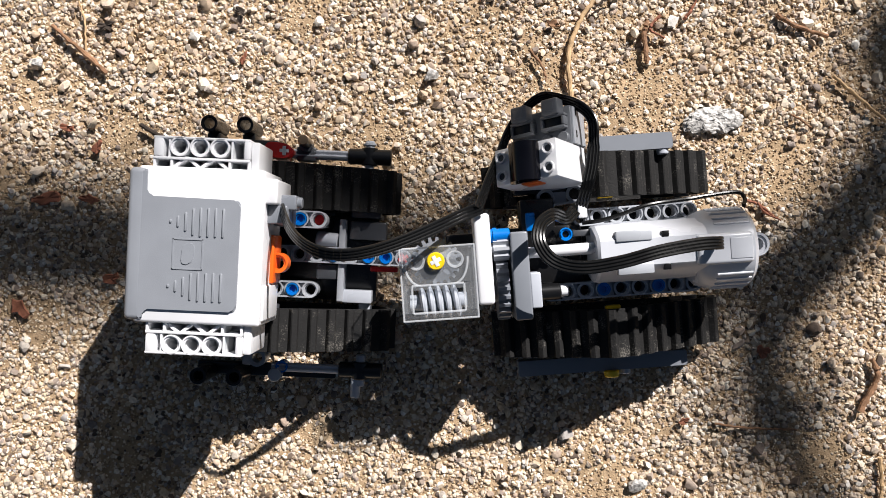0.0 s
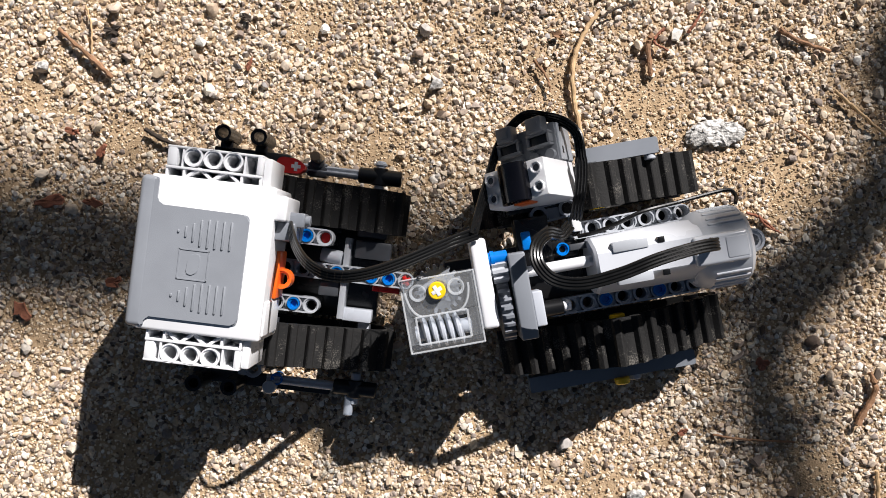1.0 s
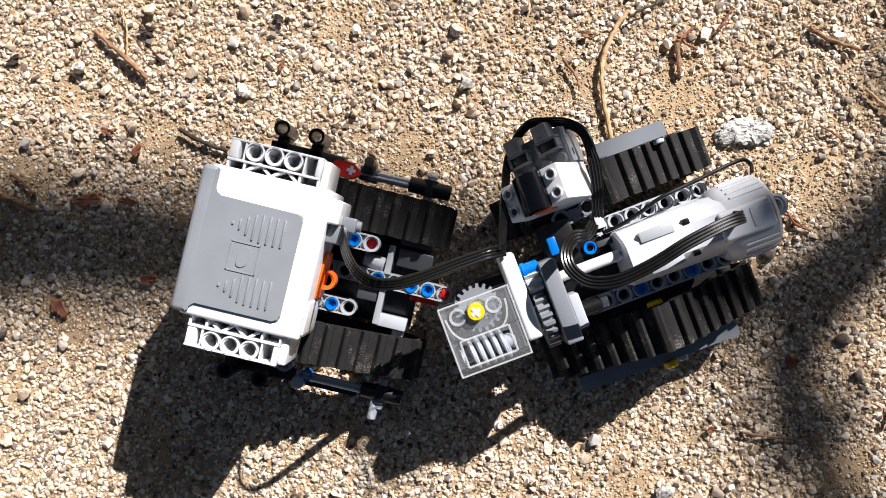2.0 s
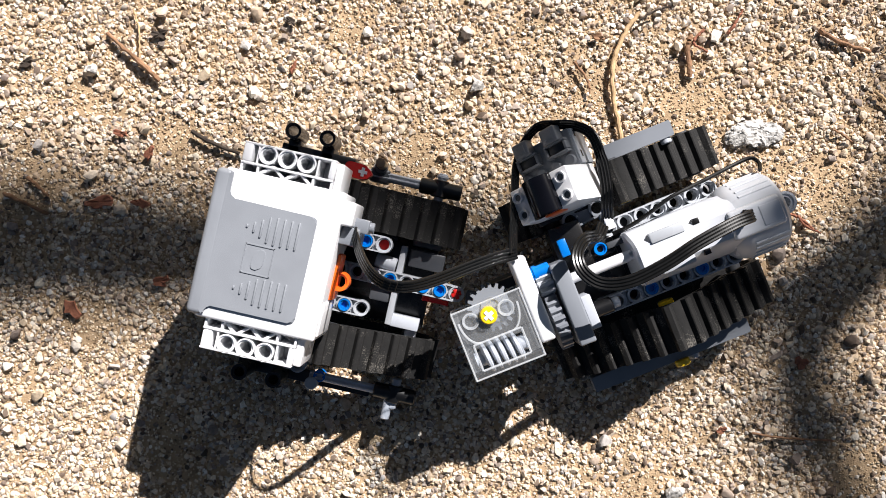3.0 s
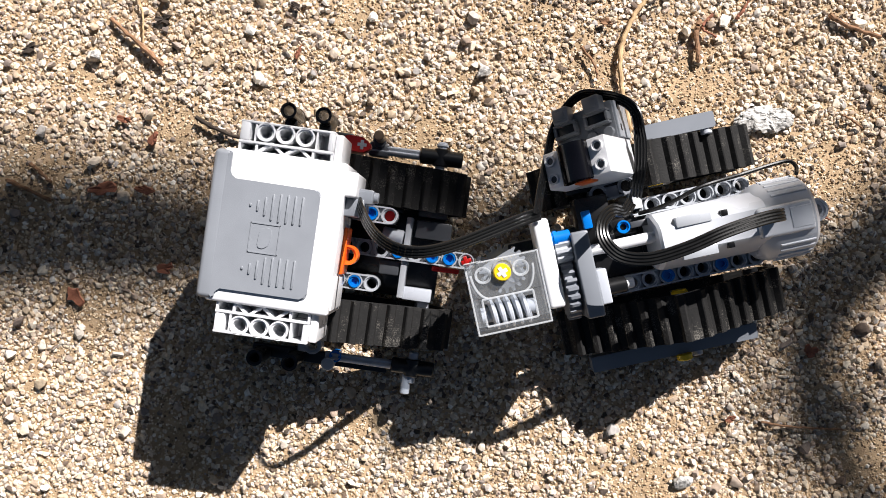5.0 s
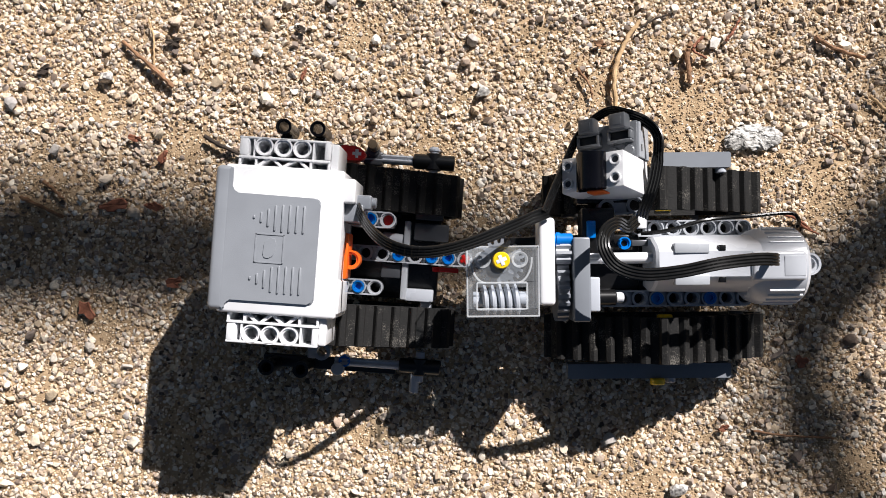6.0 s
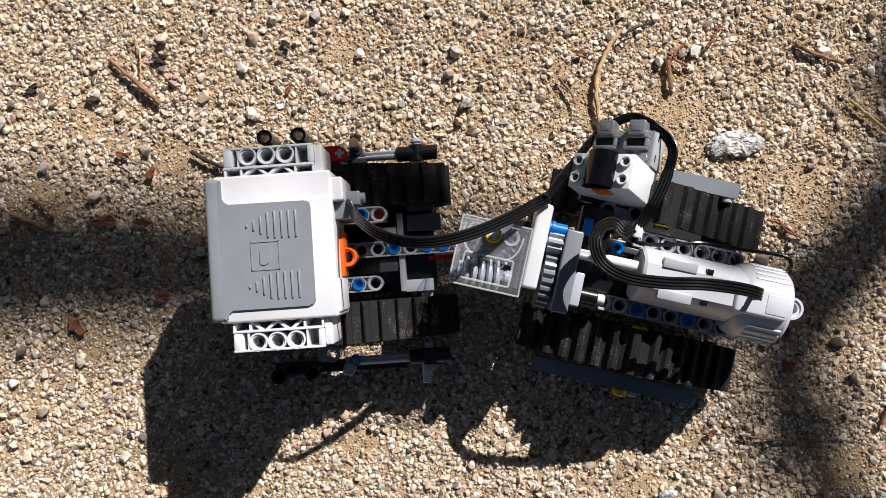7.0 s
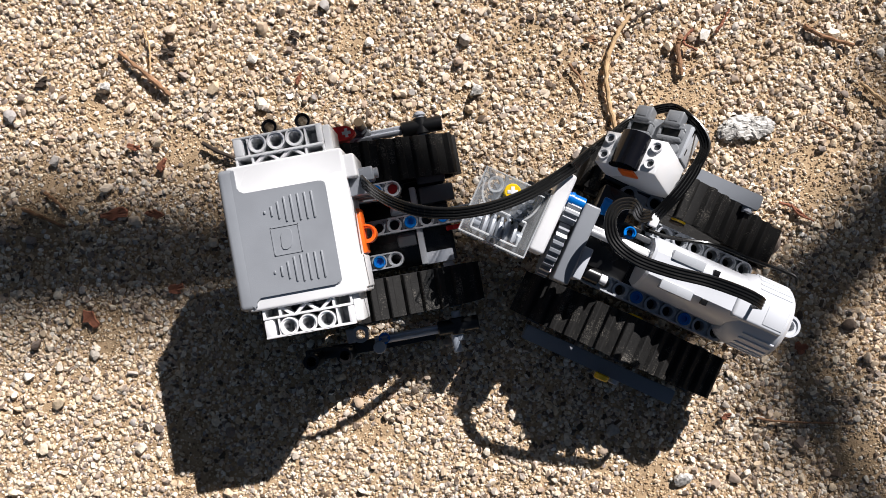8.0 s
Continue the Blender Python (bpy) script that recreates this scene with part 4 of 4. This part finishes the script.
twig("twig", [(-0.1490, 0.0613), (-0.1375, 0.0549), (-0.1246, 0.0502)], 1.3, 1.0, DARKBARK, "dark twig beside the vehicle", 0.0019, 0.25, 13)

twig("twig", [(0.0744, 0.1187), (0.0806, 0.1233), (0.0884, 0.1262)], 0.7, 0.5, DARKBARK, "thin dark twig across a pale stalk", 0.0022, 0.2, 15)
twig("twig", [(0.1188, 0.1130), (0.1227, 0.1186), (0.1265, 0.1254)], 0.8, 0.6, LEAF, "short reddish twig on the gravel", 0.0019, 0.3, 16)
twig("twig", [(0.0427, 0.0981), (0.0490, 0.0897), (0.0508, 0.0824)], 0.7, 0.5, BARK, "short brown twig on the gravel", 0.0019, 0.3, 17)

twig("twig", [(0.1490, 0.0242), (0.1560, 0.0215), (0.1632, 0.0160)], 0.8, 0.6, LEAF, "small reddish twig on bare soil", 0.0019, 0.3, 18)
twig("twig", [(0.1548, 0.0226), (0.1600, 0.0170), (0.1662, 0.0145)], 0.7, 0.5, LEAF, "small reddish twig on bare soil", 0.0021, 0.3, 19)
twig("twig", [(0.1710, 0.0662), (0.1760, 0.0640), (0.1815, 0.0598)], 0.6, 0.5, BARK, "thin brown twig on bare soil", 0.0019, 0.25, 20)
twig("twig", [(-0.2317, 0.0367), (-0.2270, 0.0330), (-0.2215, 0.0277)], 1.0, 0.8, BARK, "short brown twig in the shade", 0.0021, 0.25, 21)


def flake(name, at, w, h, turn, material, label, seed):
    """A curled leaf or bark flake with thickness."""
    rnd = random.Random(seed)
    bm = bmesh.new()
    n = 14
    lo, hi = [], []
    for k in range(n):
        a = 2 * math.pi * k / n
        rr = 1 + rnd.uniform(-0.45, 0.15)
        x, y = w / 2 * math.cos(a) * rr, h / 2 * math.sin(a) * rr
        z = 0.22 * x * x / max(w, 1) + rnd.uniform(0, 1.3)
        lo.append(bm.verts.new((x, y, z)))
        hi.append(bm.verts.new((x * 0.9, y * 0.85, z + 0.7)))
    c0, c1 = bm.verts.new((0, 0, 0)), bm.verts.new((0, 0, 0.9))
    for i in range(n):
        j = (i + 1) % n
        bm.faces.new((lo[j], lo[i], c0))
        bm.faces.new((hi[i], hi[j], c1))
        bm.faces.new((lo[i], lo[j], hi[j], hi[i]))
    ob = tagged(part(name, bm, material), label, "leaf" if name == "dead_leaf" else "bark")
    ob.matrix_basis = pose(at[0], at[1], 0.0010, 6, -5, turn)
    return ob


flake("bark_flake", (-0.1659, 0.1102), 11, 5.5, 8, DARKBARK, "dark charred bark flake on the gravel", 1)
flake("dead_leaf", (-0.1704, 0.0498), 4.5, 10, -25, LEAF, "rusty brown dead leaf on the gravel", 2)
flake("dead_leaf", (-0.1848, 0.0598), 9, 4, -10, LEAF, "reddish bark scrap on the gravel", 3)
flake("dead_leaf", (-0.0980, 0.0944), 2.5, 8, -25, LEAF, "small red leaf stalk on the gravel", 4)
flake("dead_leaf", (0.1578, -0.0507), 7.5, 7, 0, LEAF, "reddish brown dead leaf on the gravel", 5)
flake("dead_leaf", (0.1186, -0.0846), 6, 4, 30, LEAF, "small brown dead leaf on the gravel", 6)
flake("bark_flake", (-0.2336, 0.0953), 10, 5, 30, DARKBARK, "dark bark flake on the gravel", 7)
flake("bark_flake", (-0.0999, 0.1172), 10, 4, -40, DARKBARK, "dark bark flake on the gravel", 8)
flake("bark_flake", (0.0546, 0.1111), 8, 4.5, -15, BARK, "brown bark flake on the gravel", 9)
flake("dead_leaf", (-0.1948, 0.0251), 16, 7, 12, LEAF, "brown curled dead leaf in the shade", 10)
flake("dead_leaf", (-0.1740, 0.0246), 11, 6, -20, LEAF, "brown dead leaf in the shade", 11)
flake("dead_leaf", (-0.1639, -0.0146), 12, 7, 25, LEAF, "dark brown dead leaf in the shade", 12)
flake("dead_leaf", (-0.2087, -0.0288), 9, 12, 30, LEAF, "tan brown dead leaf at the edge of the shade", 13)

# white quartz lump
bm = bmesh.new()
bmesh.ops.create_icosphere(bm, subdivisions=5, radius=1)
for q in bm.verts:
    w = Vector((q.co.x * 13.4, q.co.y * 6.6, max(-0.4, q.co.z) * 2.4))
    k = 1 + 0.36 * noise.noise(w * 0.13 + Vector((3, 1, 2))) + 0.20 * noise.noise(w * 0.37) + 0.10 * noise.noise(w * 0.9)
    cell = noise.cell_vector(w * 0.42)
    q.co = w * k + cell * 0.55 - Vector((0.25, 0.25, 0.25))
rock = tagged(part("quartz_rock", bm, QUARTZ, smooth=False), "rough sparkling white quartz lump on the gravel", "rock")
rock.matrix_basis = pose(0.1330, 0.0640, 0.0012, 0, 0, 4)
for at, d, sd in (((-0.1999, 0.0921), 8, 1), ((-0.1723, 0.0621), 8, 2), ((-0.1425, 0.0907), 10, 3), ((-0.0061, 0.0860), 9, 4), ((0.0963, -0.1172), 10, 5), ((-0.2256, -0.0731), 8, 6), ((-0.2366, -0.0423), 7, 7), ((-0.2015, 0.0913), 8, 8), ((0.0610, -0.0916), 8, 9), ((0.1562, -0.0985), 7, 10)):
    me = stone_mesh("pebble", [(0, 0, 0, d / 1000)], 3, np.random.default_rng(sd), QUARTZ if sd in (4, 1, 5) else PEBBLE)
    ob = tagged(new("pebble", me), "pale rounded pebble lying on the gravel", "pebble", "loose pebbles")
    ob.matrix_basis = pose(at[0], at[1], 0.0010, 0, 0, sd * 40)


# ---- unseen trees, added so that their limbs shade the ground ----
def sunward(x, y, d):
    return Vector((x, y, 0)) + SUN_DIR * d


def limb(name, tree, base, pts, r0, r1):
    P = smooth_path([(p - base) * 1000 for p in pts], 8)
    n = len(P)
    bm = bmesh.new()
    sweep(bm, P, [(r0 + (r1 - r0) * i / (n - 1)) * (1 + 0.06 * math.sin(i * 1.7)) for i in range(n)], 14)
    return part(name, bm, DARKBARK, tree)


def make_tree(base, limbs, label, seed, leaves):
    tree = tagged(new("tree"), label, "tree")
    tree.matrix_basis = Matrix.Translation(base)
    limb("trunk", tree, base, [base + Vector(p) for p in ((0, 0, -0.05), (0.02, 0.03, 1.2), (-0.02, 0.02, 2.4), (0.04, -0.03, 3.8))], 150, 60)
    for pts, r0, r1 in limbs:
        limb("limb", tree, base, pts, r0, r1)
    rnd = random.Random(seed)
    bm = bmesh.new()
    main = smooth_path(limbs[0][0], 12)
    for k in range(leaves):
        c = main[rnd.randrange(14, len(main))] - base + Vector((rnd.gauss(0, 0.018), rnd.gauss(0, 0.018), rnd.gauss(0, 0.015)))
        d = Vector((rnd.uniform(-1, 1), rnd.uniform(-1, 1), rnd.uniform(-0.4, 0.4))).normalized()
        e = d.cross(Vector((rnd.uniform(-1, 1), rnd.uniform(-1, 1), 1))).normalized()
        s = rnd.uniform(0.5, 1.1)
        bm.faces.new([bm.verts.new(c * 1000 + d * a * s + e * b * s) for a, b in ((-17, 0), (-4, 7), (17, 0), (-4, -7))])
    tagged(part("limb_leaves", bm, GREEN, tree, smooth=False), kind="stuff")
    bm = bmesh.new()
    for k in range(5200):
        c = Vector((rnd.gauss(0.0, 0.8), rnd.gauss(0.0, 0.8), rnd.uniform(2.3, 4.6)))
        w = c + base
        off = w - SUN_DIR * w.dot(SUN_DIR)
        if off.length < 0.75:
            continue
        d = Vector((rnd.uniform(-1, 1), rnd.uniform(-1, 1), rnd.uniform(-0.6, 0.6))).normalized()
        e = d.cross(Vector((rnd.uniform(-1, 1), rnd.uniform(-1, 1), 1))).normalized()
        vs = [bm.verts.new(c * 1000 + d * a + e * b) for a, b in ((-70, 0), (0, 34), (70, 0), (0, -34))]
        bm.faces.new(vs)
    tagged(part("crown", bm, GREEN, tree, smooth=False), kind="stuff")
    return tree


east, west = Vector((4.0, 2.9, 0)), Vector((-2.6, 4.0, 0))
make_tree(east, [([east + Vector((0, 0, 2.0)), sunward(0.46, 0.20, 3.3), sunward(0.250, 0.062, 3.2), sunward(0.186, -0.006, 3.15), sunward(0.158, -0.046, 3.1),
                   sunward(0.164, -0.08, 3.08), sunward(0.185, -0.118, 3.05), sunward(0.25, -0.25, 3.0)], 29, 9),
                 # side branch out of view, added only to shade the motor barrel
                 ([sunward(0.205, 0.030, 3.18), sunward(0.150, -0.014, 3.15), sunward(0.110, -0.036, 3.12), sunward(0.070, -0.050, 3.1)], 11, 16)],
          "unseen leafy tree added for the shade of its bent limb", 4, 70)
make_tree(west, [([west + Vector((0, 0, 2.2)), sunward(-0.9, 0.05, 4.3), sunward(-0.45, 0.004, 4.3), sunward(-0.22, 0.003, 4.3), sunward(-0.14, 0.002, 4.28), sunward(-0.05, 0.002, 4.26), sunward(0.015, 0.002, 4.25)], 38, 20)],
          "unseen leafy tree added for the shade of its long limb", 9, 40)


# ---- what moves ----
REAR_ROWS = [
    (0, -3.0, -5.3, -2.59), (0.5, -2.7, -8.7, -3.86), (1, -3.0, -12.9, -6.04), (1.5, -2.0, -17.7, -9.03), (2, 0.1, -21.9, -12.58),
    (2.2, 0.1, -22.6, -13.15), (3.3, 0.4, -20.5, -11.51), (3.5, 0.8, -20.5, -11.37), (4, 0.7, -19.8, -11.00), (4.5, 0.8, -16.9, -9.56),
    (4.7, 1.6, -13.9, -8.46), (5.8, 2.1, -4.7, -4.32), (6, 1.1, -2.2, -3.25), (6.5, 2.6, 5.0, 0.37), (7, 5.9, 12.3, 3.67),
    (7.5, 6.6, 16.6, 5.73), (8, 7.1, 23.7, 9.38),
]
FRONT_ROWS = [
    (0, -3.0, -5.3, 4.20), (0.5, -3.3, -9.3, 6.73), (1, -3.7, -13.6, 10.92), (1.5, -2.9, -19.0, 15.49), (2, -1.2, -23.5, 21.34),
    (2.2, -0.9, -24.3, 22.46), (3.3, -1.1, -24.0, 22.13), (3.5, -0.5, -23.5, 21.67), (4, -0.3, -22.7, 21.11), (4.5, 0.1, -19.1, 17.68),
    (4.7, 0.7, -16.0, 15.92), (5.8, 1.5, -4.5, 4.11), (6, 0.8, -1.7, 1.28), (6.5, 1.8, 6.0, -5.72), (7, 4.8, 13.7, -12.82),
    (7.5, 5.8, 18.3, -17.58), (8, 7.0, 25.8, -25.41),
]


def cable_curve(rel, n):
    """Points of the hanging cable from the plug to the front unit, in vehicle space (metres), evenly spaced."""
    p0, p1 = Vector((-62.7, 18.4, 71)), Vector((-41.5, -14.0, 130))
    q1 = rel @ (Vector(CABLE_END) * 0.001) * 1000
    q0 = q1 + Vector((-31, -15, 6))
    fine = []
    for k in range(201):
        t = k / 200
        fine.append(p0 * (1 - t) ** 3 + p1 * 3 * t * (1 - t) ** 2 + q0 * 3 * t * t * (1 - t) + q1 * t ** 3)
    L = [0]
    for a, b in zip(fine, fine[1:]):
        L.append(L[-1] + (b - a).length)
    out = []
    j = 0
    for i in range(n + 1):
        s = L[-1] * i / n
        while j < 199 and L[j + 1] < s:
            j += 1
        f = (s - L[j]) / max(1e-9, L[j + 1] - L[j])
        out.append((fine[j] * (1 - f) + fine[j + 1] * f) * 0.001)
    return out


CABLE_END = (19.0, 20.5, 66)
LINKS = 42


def make_links():
    links = []
    data = None
    for i in range(LINKS):
        if data is None:
            bm = bmesh.new()
            for k in range(4):
                o = (k - 1.5) * 1.3
                cyl(bm, (-0.5, o, 0), (4.0, o, 0), 0.75, 10, bev=0.2)
            ob = part("cable_link", bm, CABLE, vehicle)
            data = ob.data
        else:
            ob = new("cable_link", data)
            ob.parent = vehicle
        links.append(ob)
    return links


cable_links = make_links()


def motions():
    rear = {t: pose(x / 1000, y / 1000, 0, 0, 0, a) for t, x, y, a in REAR_ROWS}
    front = {t: pose(x / 1000, y / 1000, 0, 0, 0, a) for t, x, y, a in FRONT_ROWS}
    walk(vehicle, [(t, m) for t, m in rear.items()])
    rel = {t: rear[t].inverted() @ front[t] for t in rear}
    for ob in front_parts:
        if ob in (spur, worm):
            continue
        walk(ob, [(t, m) for t, m in rel.items()])
    # drive: one worm turn moves the hinge by one tooth of 24
    ts = [r[0] for r in FRONT_ROWS]
    bend = [f[3] - r[3] for f, r in zip(FRONT_ROWS, REAR_ROWS)]
    for ob, place in ((spur, pose(0.0276, -0.0128, 0.0475)), (worm, pose(0, -0.0168, 0.056))):
        rows = []
        for t, m in rel.items():
            ang = -bend[ts.index(t)] * 24
            rows.append((t, ang))
        dense = []
        for k in range(len(rows) - 1):
            (t0, a0), (t1, a1) = rows[k], rows[k + 1]
            steps = max(1, math.ceil(abs(a1 - a0) / 70))
            for j in range(steps):
                f = j / steps
                m = rel[t0].lerp(rel[t1], f)
                dense.append((t0 + (t1 - t0) * f, m @ place @ Matrix.Rotation(radians(a0 + (a1 - a0) * f), 4, "X")))
        dense.append((rows[-1][0], rel[rows[-1][0]] @ place @ Matrix.Rotation(radians(rows[-1][1]), 4, "X")))
        walk(ob, dense)
    curves = {t: cable_curve(m, LINKS) for t, m in rel.items()}
    for i, ob in enumerate(cable_links):
        rows = []
        for t, c in curves.items():
            d = (c[i + 1] - c[i]).normalized()
            flat = Vector((0, 0, 1)) * (1 - i / LINKS) * 0.9 + Vector((-d.y, d.x, 0)) * 0.8
            y = (flat - d * flat.dot(d)).normalized()
            z = d.cross(y)
            m = Matrix((d, y, z)).transposed().to_4x4()
            m.translation = c[i]
            rows.append((t, m))
        walk(ob, rows)


motions()
